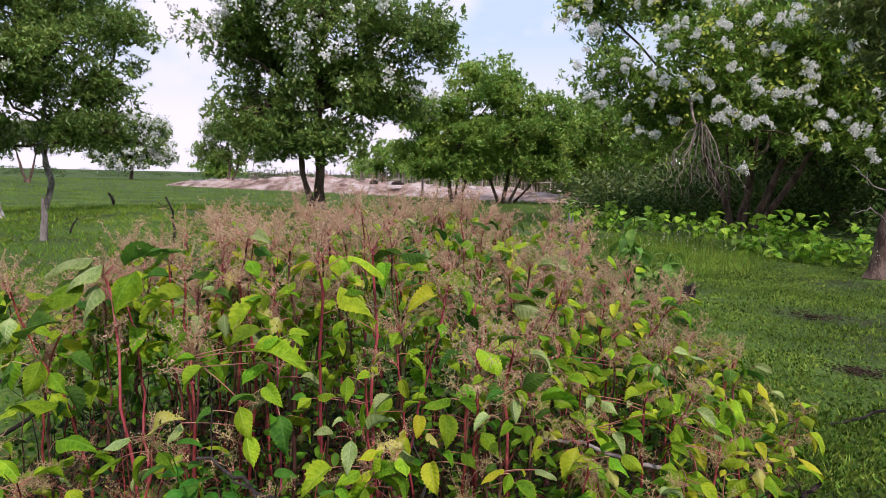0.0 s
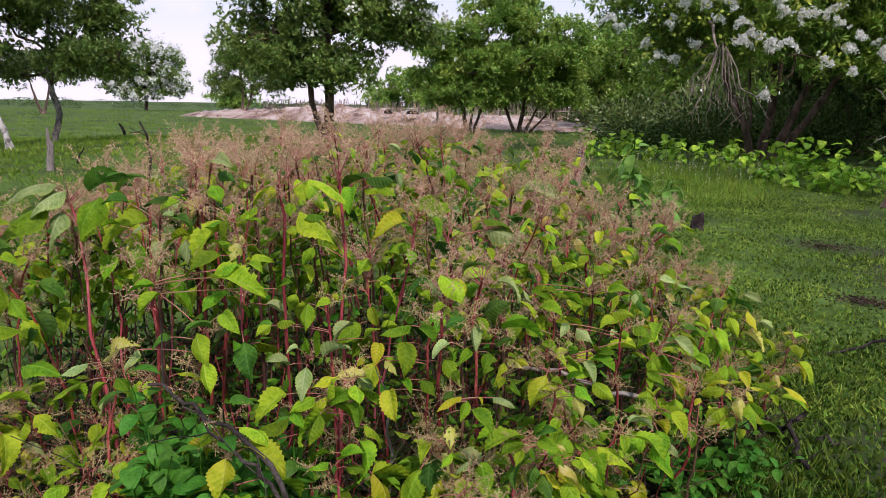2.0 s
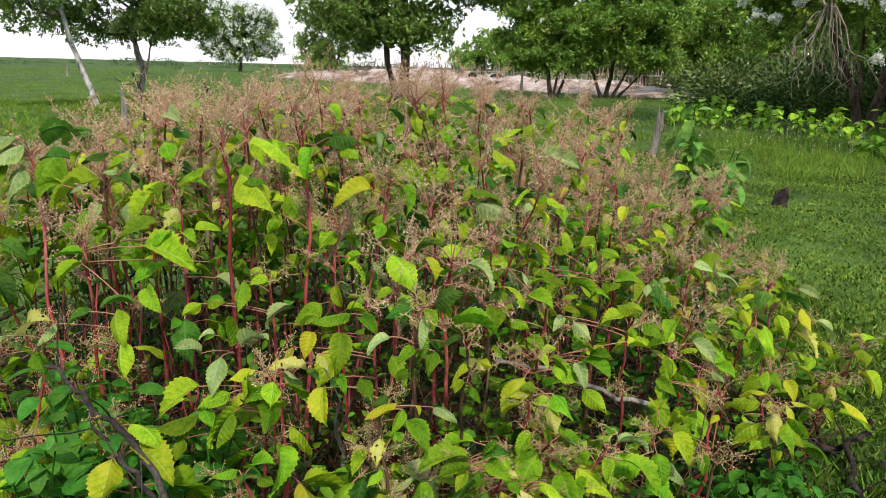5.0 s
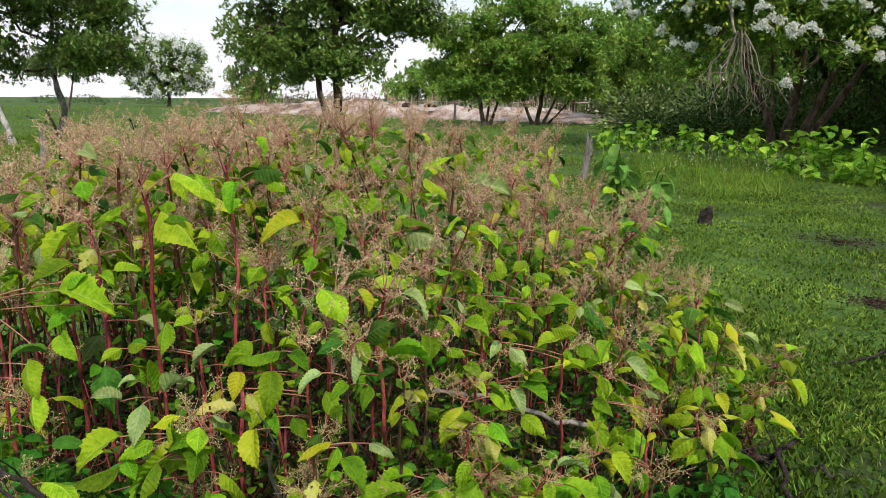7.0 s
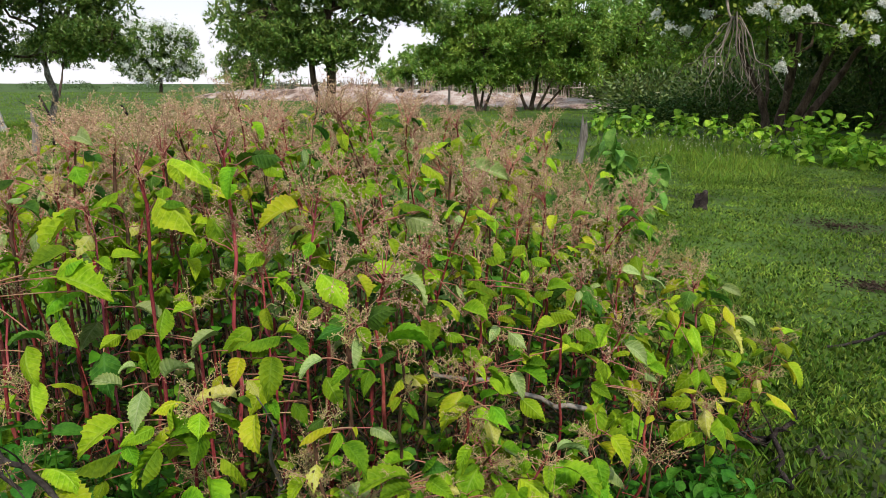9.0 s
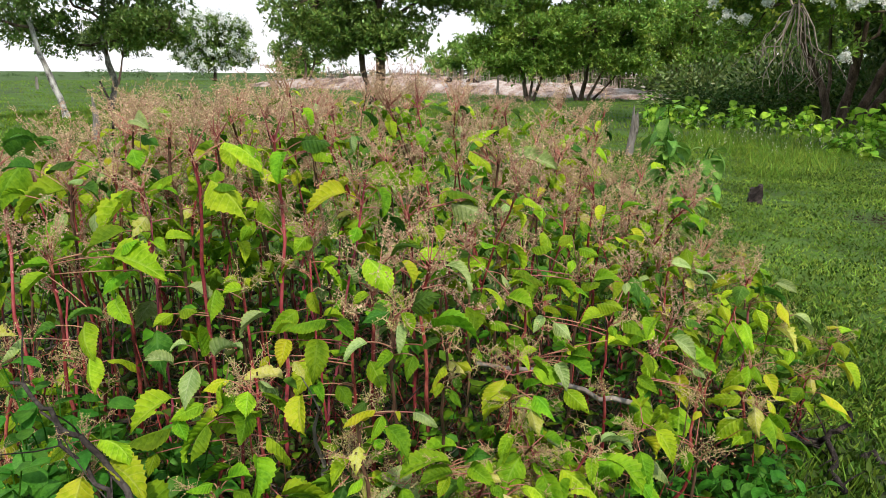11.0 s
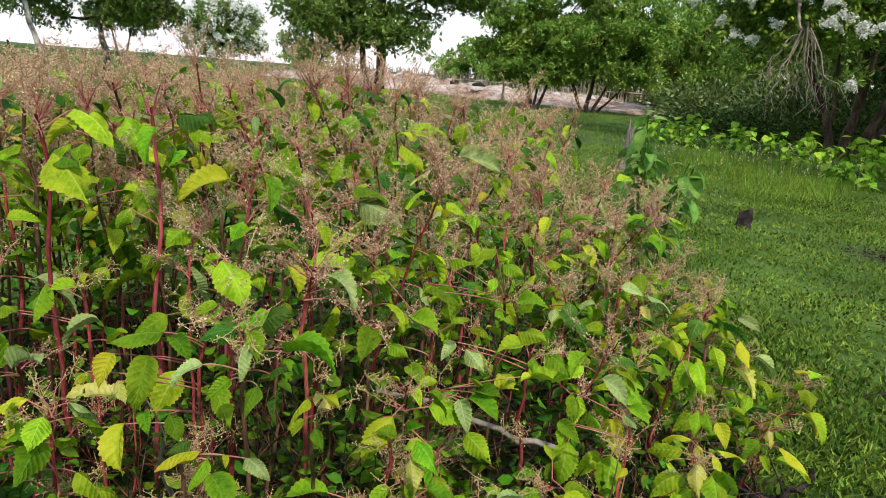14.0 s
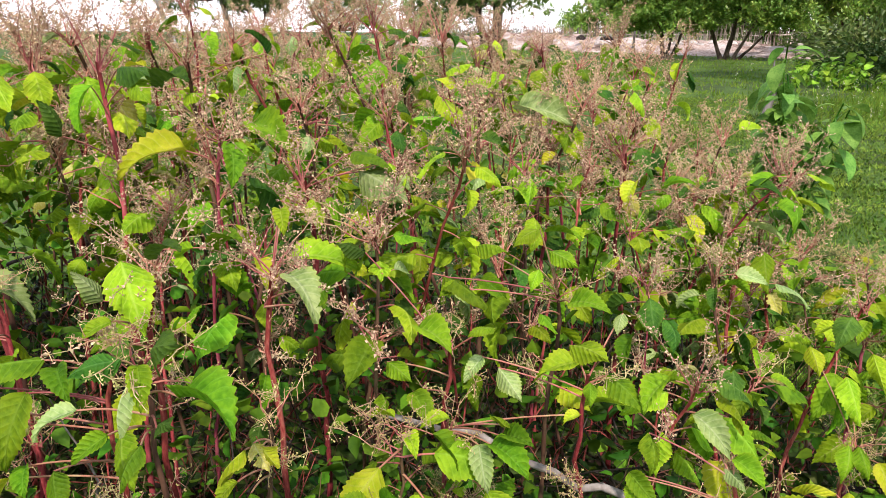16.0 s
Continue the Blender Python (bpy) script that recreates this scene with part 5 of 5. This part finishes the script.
hero_weed(1.375, 3.300, 0.546, [("yellow", 0.052, -0.037, 0.570, 0.078, -0.078, 0.490), ("lime", -0.027, -0.045, 0.543, 0.003, -0.087, 0.464), ("pale", 0.044, -0.013, 0.637, 0.100, -0.047, 0.608), ("lime", -0.043, -0.021, 0.610, -0.061, -0.049, 0.560), ("lime", 0.108, -0.080, 0.454, 0.139, -0.110, 0.418), ("lime", 0.092, -0.088, 0.414, 0.073, -0.117, 0.362)])
hero_weed(-0.759, 2.620, 1.024, [("pale", 0.086, -0.031, 1.053, 0.056, -0.056, 1.044), ("pale", -0.004, -0.049, 1.012, -0.033, -0.076, 0.989), ("green", -0.081, -0.049, 1.008, -0.127, -0.082, 0.997), ("dark", -0.066, -0.019, 1.076, -0.129, -0.057, 1.072), ("dark", -0.069, 0.000, 1.152, -0.133, -0.040, 1.136), ("pale", 0.049, -0.072, 0.963, 0.046, -0.103, 0.907), ("dark", 0.092, -0.039, 1.036, 0.151, -0.067, 0.996)])
hero_weed(-0.631, 2.750, 1.060, [("moth", -0.005, -0.033, 1.081, -0.022, -0.071, 1.005), ("dark", 0.043, 0.000, 1.160, 0.112, -0.029, 1.132), ("dark", -0.013, -0.060, 1.019, -0.023, -0.084, 0.987), ("dark", -0.066, -0.040, 1.064, -0.082, -0.063, 1.096)])
hero_weed(-0.636, 2.450, 0.866, [("green", -0.032, -0.048, 0.860, -0.091, -0.086, 0.848), ("eaten", 0.138, -0.037, 0.889, 0.305, -0.087, 0.845), ("green", 0.153, -0.027, 0.909, 0.229, -0.055, 0.933), ("green", -0.074, -0.010, 0.933, -0.103, -0.040, 0.902), ("green", 0.339, -0.053, 0.865, 0.383, -0.074, 0.887), ("green", 0.238, -0.020, 0.925, 0.287, -0.044, 0.904)])
hero_weed(-0.934, 2.590, 1.057, [("pale", -0.244, 0.230, 1.104, -0.384, 0.180, 1.030), ("green", -0.281, 0.230, 1.034, -0.443, 0.180, 0.846), ("pale", -0.233, 0.230, 1.009, -0.261, 0.182, 0.870), ("dark", -0.131, 0.230, 1.082, 0.046, 0.182, 1.122), ("green", -0.095, 0.230, 1.062, -0.146, 0.180, 0.909), ("pale", -0.215, 0.230, 1.080, -0.312, 0.181, 0.985)], (-0.22, 0.28), M_PINK_STEM)
hero_weed(-0.815, 2.750, 1.096, [("lime", 0.003, -0.050, 1.003, -0.119, -0.100, 0.910), ("green", -0.049, -0.050, 0.908, 0.018, -0.079, 0.838), ("green", 0.036, -0.050, 0.851, 0.140, -0.100, 0.687), ("green", 0.008, -0.050, 0.870, -0.038, -0.085, 0.780), ("dark", -0.083, -0.050, 1.101, 0.025, -0.081, 1.145)], (-0.03, 0.00))
hero_weed(-0.603, 2.620, 1.065, [("pale", -0.034, -0.050, 0.967, -0.020, -0.074, 0.892), ("dark", -0.076, -0.050, 1.105, -0.142, -0.075, 1.071), ("green", 0.045, -0.050, 0.961, 0.125, -0.081, 0.896), ("green", -0.092, -0.050, 0.885, -0.164, -0.077, 0.853)], (-0.02, 0.00))
hero_weed(-1.159, 2.500, 0.801, [("green", 0.002, -0.050, 0.834, -0.031, -0.089, 0.731), ("green", 0.048, -0.050, 0.700, -0.072, -0.096, 0.692), ("dark", -0.042, -0.050, 0.903, 0.092, -0.087, 0.958), ("green", 0.040, -0.050, 0.585, 0.184, -0.089, 0.565), ("dark", -0.088, -0.050, 0.832, -0.099, -0.078, 0.752), ("green", 0.028, -0.050, 0.799, 0.095, -0.076, 0.738)], (-0.05, -0.00))
hero_weed(-0.790, 2.300, 0.635, [("pale", -0.008, -0.050, 0.680, -0.074, -0.077, 0.649), ("moth", 0.054, -0.050, 0.690, 0.161, -0.081, 0.744), ("green", 0.069, -0.050, 0.641, 0.124, -0.074, 0.588), ("green", -0.034, -0.050, 0.623, -0.105, -0.083, 0.571), ("green", 0.037, -0.050, 0.624, 0.031, -0.075, 0.554)], (-0.00, -0.00))


def thicket():
    spots = list(HERO_SPOTS)
    tries = 0
    while tries < 12000 and len(spots) < 275:
        tries += 1
        x, y = rng.uniform(-1.75, 1.62), rng.uniform(1.95, 4.5)
        d = y - float(front(x))
        if not in_thicket(x, y) or min((x - a) ** 2 + (y - b) ** 2 for a, b in spots) < (0.15 if d < 0.5 else 0.14) ** 2:
            continue
        if x < -0.32 and y < 2.42 or x < -0.6 and y < 2.85:
            continue
        if d < 0.5 and noise.noise(Vector((x * 5, y * 5, 7.0))) < -0.05:
            continue
        spots.append((x, y))
        h = canopy(x, y) * rng.uniform(0.88, 1.06)
        weed(x, y, h, rich=0.65 if d > 1.3 else 1.0, pink=h > (0.86 if x < 0.4 else 0.7))
    for k in range(24):
        x = 0.02 + 0.68 * ((k * 0.618) % 1)
        y = float(front(x)) + rng.uniform(0.02, 0.34)
        weed(x, y, rng.uniform(0.26, 0.56) * min(1.0, canopy(x, y) / 0.6), rich=1.0, pink=False)
    for k in range(24):
        weed(-1.5 + 0.03 * k + rng.normal() * 0.03, 2.12 + 0.55 * ((k * 0.618) % 1), rng.uniform(0.32, 0.58), rich=0.55, pink=False)


thicket()


def understory():
    """The low leaf layer, shade put into its colour, and litter beneath the stems."""
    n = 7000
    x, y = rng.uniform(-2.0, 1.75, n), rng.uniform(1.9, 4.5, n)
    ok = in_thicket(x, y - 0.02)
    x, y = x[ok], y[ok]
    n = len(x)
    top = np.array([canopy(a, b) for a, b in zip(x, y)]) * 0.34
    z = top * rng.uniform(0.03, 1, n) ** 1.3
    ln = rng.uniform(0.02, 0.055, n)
    tagged(new("understory", blades_mesh("understory", np.stack([x, y, z], 1), unit(n) * [1, 1, 0.5], unit(n) * [1, 1, 0.3], ln, ln * 0.6, M_FILL, 0.15, oval=True)), "dense low green leaves beneath the weeds, coloured dark for shade", "undergrowth", kind="stuff")
    n = 6500
    x, y = rng.uniform(-1.8, 1.62, n), rng.uniform(1.9, 4.2, n)
    ok = in_thicket(x, y - 0.05) & ((x > -0.6) | (y > 2.85))
    x, y = x[ok], y[ok]
    n = len(x)
    z = np.array([canopy(a, b) for a, b in zip(x, y)]) * rng.uniform(0.12, 0.66, n)
    ln = rng.uniform(0.015, 0.06, n)
    tagged(new("small_weed_leaves", blades_mesh("small_weed_leaves", np.stack([x, y, z], 1), unit(n) * [1, 1, 0.5] - [0, 0, 0.25], unit(n) * [1, 1, 0.25], ln, ln * 0.58, M_SMALL, 0.2, oval=True)), "many small green leaves between the red stems", "undergrowth", kind="stuff")
    n = 18000
    x, y = rng.uniform(-2.2, 1.8, n), rng.uniform(2.0, 4.5, n)
    ok = in_thicket(x, y)
    x, y = x[ok], y[ok]
    n = len(x)
    ln = rng.uniform(0.015, 0.05, n)
    tagged(new("leaf_litter", blades_mesh("leaf_litter", np.stack([x, y, height(x, y) + rng.uniform(0.0, 0.05, n)], 1), unit(n) * [1, 1, 0.2], unit(n) * [1, 1, 0.3], ln, ln * 0.4, M_LITTER, 0.2)), "dry brown litter of fallen leaves and stalks", "litter", kind="stuff")


understory()


def dry_stalks():
    """Thin dead stalks that stand and lean between the living stems."""
    g = Geo()
    count = 0
    while count < 1000:
        x, y = rng.uniform(-1.7, 1.6), rng.uniform(2.0, 4.0)
        if not in_thicket(x, y - 0.06):
            continue
        count += 1
        L = rng.uniform(0.2, 0.75) * min(1.0, canopy(x, y))
        tip = np.array([x, y, 0]) + unit(1, 0.9)[0] * L
        tip[2] = max(tip[2], 0.03)
        g.tube(wobble((x, y, -0.01), tip, 5, 0.012), np.linspace(1, 0.4, 5) * rng.uniform(0.0018, 0.0042), 4, int(rng.integers(0, 3)), False)
        for _ in range(2):
            p = np.array([x, y, 0]) * 0.4 + tip * 0.6
            g.tube(wobble(p, p + unit(1, 0.4)[0] * rng.uniform(0.05, 0.16), 4, 0.008), (0.0016, 0.0014, 0.0011, 0.0008), 3, int(rng.integers(0, 3)), False)
    tagged(new("dry_stalk_tangle", g.mesh("dry_stalk_tangle", [M_STEM_BROWN, M_DEAD, M_STEM])), "tangle of thin dry stalks between the stems", "undergrowth", kind="stuff")


dry_stalks()


# ---- herbs ----
def plain_leaf(length, width, heart, mat, arch=0.7, fold=0.25, petiole=0.25):
    g = Geo()
    pl = petiole * length
    g.tube([(0, 0, 0), (pl, 0, 0)], [0.02 * length, 0.015 * length], 4, 0, False)
    n = 9
    v, f = [], []
    for i in range(n + 1):
        t = i / n
        w = width * 0.5 * (math.sin(math.pi * t ** (0.5 if heart else 0.75)) ** 0.75) if 0 < i < n else 0.001
        if heart and i == 1:
            w *= 1.05
        a = arch * t
        x, z = pl + length * math.sin(a) / arch, -length * (1 - math.cos(a)) / arch
        for s in (-1, -0.5, 0, 0.5, 1):
            zz = fold * abs(s) * w * (1 if abs(s) < 1 else 0.75)
            v.append((x + zz * math.sin(a) - (0.12 * length if heart and i <= 2 and abs(s) == 1 else 0), s * w, z + zz * math.cos(a)))
        if i:
            f += [((i - 1) * 5 + j, (i - 1) * 5 + j + 1, i * 5 + j + 1, i * 5 + j) for j in range(4)]
    g.add(v, f)
    return g.mesh("leaf", [mat])


HERB = [plain_leaf(0.06, 0.04, False, M_HERB, 0.8), plain_leaf(0.05, 0.036, False, M_HERB, 0.5), plain_leaf(0.07, 0.042, False, M_HERB, 1.1)]
HEART = [plain_leaf(0.2, 0.19, True, M_HEART, 0.4, 0.12), plain_leaf(0.17, 0.17, True, M_HEART, 0.6, 0.18), plain_leaf(0.22, 0.2, True, M_HEART, 0.8, 0.15)]
BROAD = [plain_leaf(0.17, 0.09, False, M_BROAD, 0.9), plain_leaf(0.15, 0.08, False, M_BROAD, 1.3), plain_leaf(0.19, 0.1, False, M_BROAD, 1.1)]


def herb(name, label, x, y, h, leaves, count, size, group, stems=3, wide=0.12, r=0.003, mat=None, droop=(-28, 22), low=0.25):
    root = thing(name, pose(x, y, 0), label, "plant", group)
    az = rng.uniform(0, 360)
    for s in range(stems):
        a = rng.uniform(0, 6.28)
        bend = np.array([math.cos(a), math.sin(a)]) * wide * rng.uniform(0.3, 1)
        me, line = stem_mesh(h * rng.uniform(0.7, 1.0), bend, r, mat or M_HERB)
        part("stem", me, root)
        for k in range(count // stems):
            t = low + (1 - low) * (k + 1) / (count // stems)
            p = along_stem(line, t)
            az += 137 + rng.uniform(-20, 20)
            part("leaf", leaves[rng.integers(len(leaves))], root, place(az, rng.uniform(*droop), rng.uniform(-20, 20), size * rng.uniform(0.65, 1.2), p))
    return root


for k in range(36):
    x = -0.6 + 0.36 * ((k * 0.618) % 1)
    y = rng.uniform(1.94, 2.3)
    herb("green_herb", "bright green leafy herb growing among sticks", x, y, 0.72 - 0.42 * max(0.0, x + 0.55) - rng.uniform(0, 0.24), HERB, 33, 1.1, "herbs at the thicket's foot", wide=0.09)
for _ in range(26):
    x = rng.uniform(0.55, 1.42)
    herb("green_herb", "leafy green herb beside dead twigs at the thicket's foot", x, float(front(x)) + rng.uniform(-0.3, 0.12), rng.uniform(0.1, 0.22), HERB, 12, 1.0, "herbs at the thicket's foot", wide=0.1)
for _ in range(22):
    x = rng.uniform(0.3, 1.45)
    herb("green_herb", "low green herb at the thicket's foot", x, float(front(x)) + rng.uniform(-0.15, 0.35), rng.uniform(0.12, 0.3), HERB, 12, 0.85, "herbs at the thicket's foot")
herb("broadleaf_weed", "leafy broad-leaved weed behind the thicket", 1.42, 4.98, 1.2, BROAD, 168, 0.74, "", 7, 0.2, 0.006, droop=(-25, 40), low=0.48)
for k in range(54):
    u = rng.uniform()
    x = 4.2 + 4.4 * u + rng.normal() * 0.7
    y = np.interp(x, [3.5, 5.0, 7.0, 9.0], [19.5, 19.0, 15.5, 12.5]) + rng.uniform(-1.2, 2.6)
    herb("heart_leaf_weed", "lush bright green weed with heart-shaped leaves", x, y, rng.uniform(0.4, 0.95), HEART, 12, 0.95, "lush weeds under the trees", 2, 0.35, 0.008, droop=(-5, 50))

for k in range(16):
    herb("heart_leaf_weed", "lush bright green weed with heart-shaped leaves", rng.uniform(5.7, 7.6), rng.uniform(11.4, 13.8), rng.uniform(0.3, 0.65), HEART, 12, 0.85, "lush weeds under the trees", 2, 0.25, 0.008, droop=(-5, 50))

# ---- dead wood ----


def stick(name, label, pts, r0, r1, mat, twigs=0, category="branch"):
    root = thing(name, pose(*pts[0]), label, category, "")
    o = np.array(pts[0], float)
    p = [np.array(q, float) - o for q in pts]
    line = np.concatenate([wobble(p[i], p[i + 1], 5, 0.012)[: 5 if i == len(p) - 2 else 4] for i in range(len(p) - 1)])
    g = Geo()
    g.tube(line, np.linspace(r0, r1, len(line)), 7)
    part("stem", g.mesh("stem", [mat]), root)
    for _ in range(twigs):
        i = rng.integers(1, len(line))
        g = Geo()
        q = line[i] + unit(1, 0.2)[0] * rng.uniform(0.06, 0.2)
        if (q + o)[2] < 0.01:
            q[2] = 0.02 - o[2]
        g.tube(wobble(line[i], q, 4, 0.006), np.linspace(0.55 * min(r0, r1), 0.0012, 4), 5)
        part("twig", g.mesh("twig", [mat]), root)


stick("dead_branch", "grey dead branch leaning through the thicket's foot", [(0.4, 2.72, 0.52), (0.72, 2.76, 0.435), (0.925, 2.80, 0.37)], 0.006, 0.009, M_GREYWOOD)
stick("dead_branch", "dark forked branch lying among green herbs", [(-0.56, 2.1, 0.69), (-0.42, 2.03, 0.675), (-0.31, 1.97, 0.645), (-0.18, 1.91, 0.54), (-0.06, 1.9, 0.3), (0.0, 1.92, 0.02)], 0.004, 0.009, M_DEAD, 4)
stick("dead_branch", "thin dark stick lying among green herbs", [(-0.45, 2.04, 0.66), (-0.27, 1.93, 0.58), (-0.18, 1.9, 0.5), (-0.1, 1.9, 0.02)], 0.003, 0.007, M_DEAD, 2)
stick("dead_branch", "dark log end at the thicket's foot", [(0.45, 2.88, 0.05), (0.65, 2.85, 0.035), (0.95, 2.78, 0.03)], 0.022, 0.026, M_DEAD)
stick("dead_branch", "dark dead root with an upturned grey end beside the thicket", [(1.6, 2.96, 0.025), (1.63, 3.12, 0.035), (1.63, 3.25, 0.05), (1.685, 3.265, 0.085), (1.717, 3.265, 0.17)], 0.011, 0.009, M_CHAR, 6)
stick("dead_branch", "dark dead branch lying at the thicket's edge", [(1.38, 3.36, 0.03), (1.5, 3.32, 0.05), (1.64, 3.26, 0.04)], 0.016, 0.018, M_CHAR, 12)
stick("dead_branch", "tangle of dark dead twigs at the thicket's edge", [(1.25, 3.3, 0.02), (1.42, 3.42, 0.09), (1.58, 3.4, 0.05)], 0.01, 0.006, M_CHAR, 14)
stick("dead_branch", "short grey stick lying on the grass", [(1.76, 3.2, 0.025), (1.8, 3.22, 0.04), (1.83, 3.17, 0.025)], 0.012, 0.009, M_DEAD, 1)
stick("dead_branch", "thin dead twig lying on the grass", [(2.34, 4.27, 0.03), (2.66, 4.37, 0.07), (3.2, 4.6, 0.12)], 0.007, 0.011, M_DEAD, 3)
stick("dead_branch", "short charred stick lying on the grass", [(1.95, 4.2, 0.02), (2.05, 4.22, 0.025), (2.15, 4.16, 0.02)], 0.012, 0.009, M_DEAD, 1)
stick("dead_branch", "bare dark twig standing above the weeds", [(-1.14, 3.6, 0.0), (-1.2, 3.54, 0.8), (-1.17, 3.54, 1.15), (-1.21, 3.54, 1.3)], 0.008, 0.004, M_CHAR, 4)
stick("dead_branch", "small dark forked snag in the meadow", [(-5.8, 11.1, 0.3), (-5.78, 11.1, 0.5), (-5.68, 11.1, 0.66)], 0.02, 0.008, M_DEAD, 3)
stick("dead_branch", "grey bare stem among the weeds", [(0.0, 2.45, 0.0), (0.02, 2.42, 0.3), (0.03, 2.38, 0.52)], 0.009, 0.004, M_GREYWOOD, 3)
stick("dead_branch", "bare grey twigs caught on the rough trunk", [(6.78, 10.5, 1.25), (6.35, 10.42, 1.42), (6.0, 10.4, 1.72)], 0.016, 0.006, M_GREYWOOD, 9)
stick("dead_branch", "bare grey twigs caught on the rough trunk", [(6.66, 10.45, 0.85), (6.32, 10.38, 1.1), (6.08, 10.35, 1.02)], 0.012, 0.005, M_GREYWOOD, 6)
stick("dead_branch", "small blackened snag in the meadow", [(-9.6, 20.3, 0.2), (-9.57, 20.3, 0.5), (-9.7, 20.3, 0.74)], 0.06, 0.03, M_CHAR, 4)
for k in range(12):
    x, y = rng.uniform(-2.9, -1.0), rng.uniform(2.6, 4.0)
    a = rng.uniform(-0.5, 0.9)
    L = rng.uniform(0.4, 1.1)
    z0, z1 = rng.uniform(0.0, 0.1), rng.uniform(0.15, 0.6)
    stick("dead_branch", "dark dead branch in a brush pile", [(x, y, z0), (x + math.cos(a) * L * 0.5, y + math.sin(a) * L * 0.5, (z0 + z1) / 2), (x + math.cos(a) * L, y + math.sin(a) * L, z1)], rng.uniform(0.008, 0.018), 0.004, M_DEAD, 3)


def bare_patch(x, y, r):
    n = 900
    a, d = rng.uniform(0, 6.28, n), np.abs(rng.normal(size=n)) * r * 0.5
    ln = rng.uniform(0.012, 0.04, n)
    px, py = x + np.cos(a) * d * 1.3, y + np.sin(a) * d
    tagged(new("dry_patch", blades_mesh("dry_patch", np.stack([px, py, height(px, py) + 0.035], 1), unit(n) * [1, 1, 0.4], unit(n), ln, ln * 0.3, M_LITTER, 0.2)), "patch of dry brown grass and litter in the turf", "litter", kind="stuff")


for px, py, pr in PATCHES:
    bare_patch(px, py, pr)


def seed_stalks():
    n = 80
    x, y = 4.2 + rng.normal(size=n) * 0.9, 12.5 + rng.normal(size=n) * 1.3
    g = Geo()
    for a, b in zip(x, y):
        h = rng.uniform(0.35, 0.75)
        tip = np.array([a + rng.normal() * 0.08, b + rng.normal() * 0.08, h])
        g.tube([(a, b, 0), (a * 0.5 + tip[0] * 0.5, b * 0.5 + tip[1] * 0.5, h * 0.55), tip], [0.003, 0.0025, 0.002], 3, 0, False)
        for _ in range(7):
            p = tip - [0, 0, rng.uniform(0, 0.2)] + rng.normal(size=3) * 0.012
            g.add([p + [0.006, 0, 0], p + [-0.004, 0.005, 0], p + [-0.004, -0.005, 0], p + [0, 0, 0.014]], [(0, 1, 2), (0, 1, 3), (1, 2, 3), (2, 0, 3)], 1)
    tagged(new("seeding_grass", g.mesh("seeding_grass", [M_MEADOW, M_SEED])), "thin grass stalks with pale seed heads", "grass", kind="stuff")


seed_stalks()
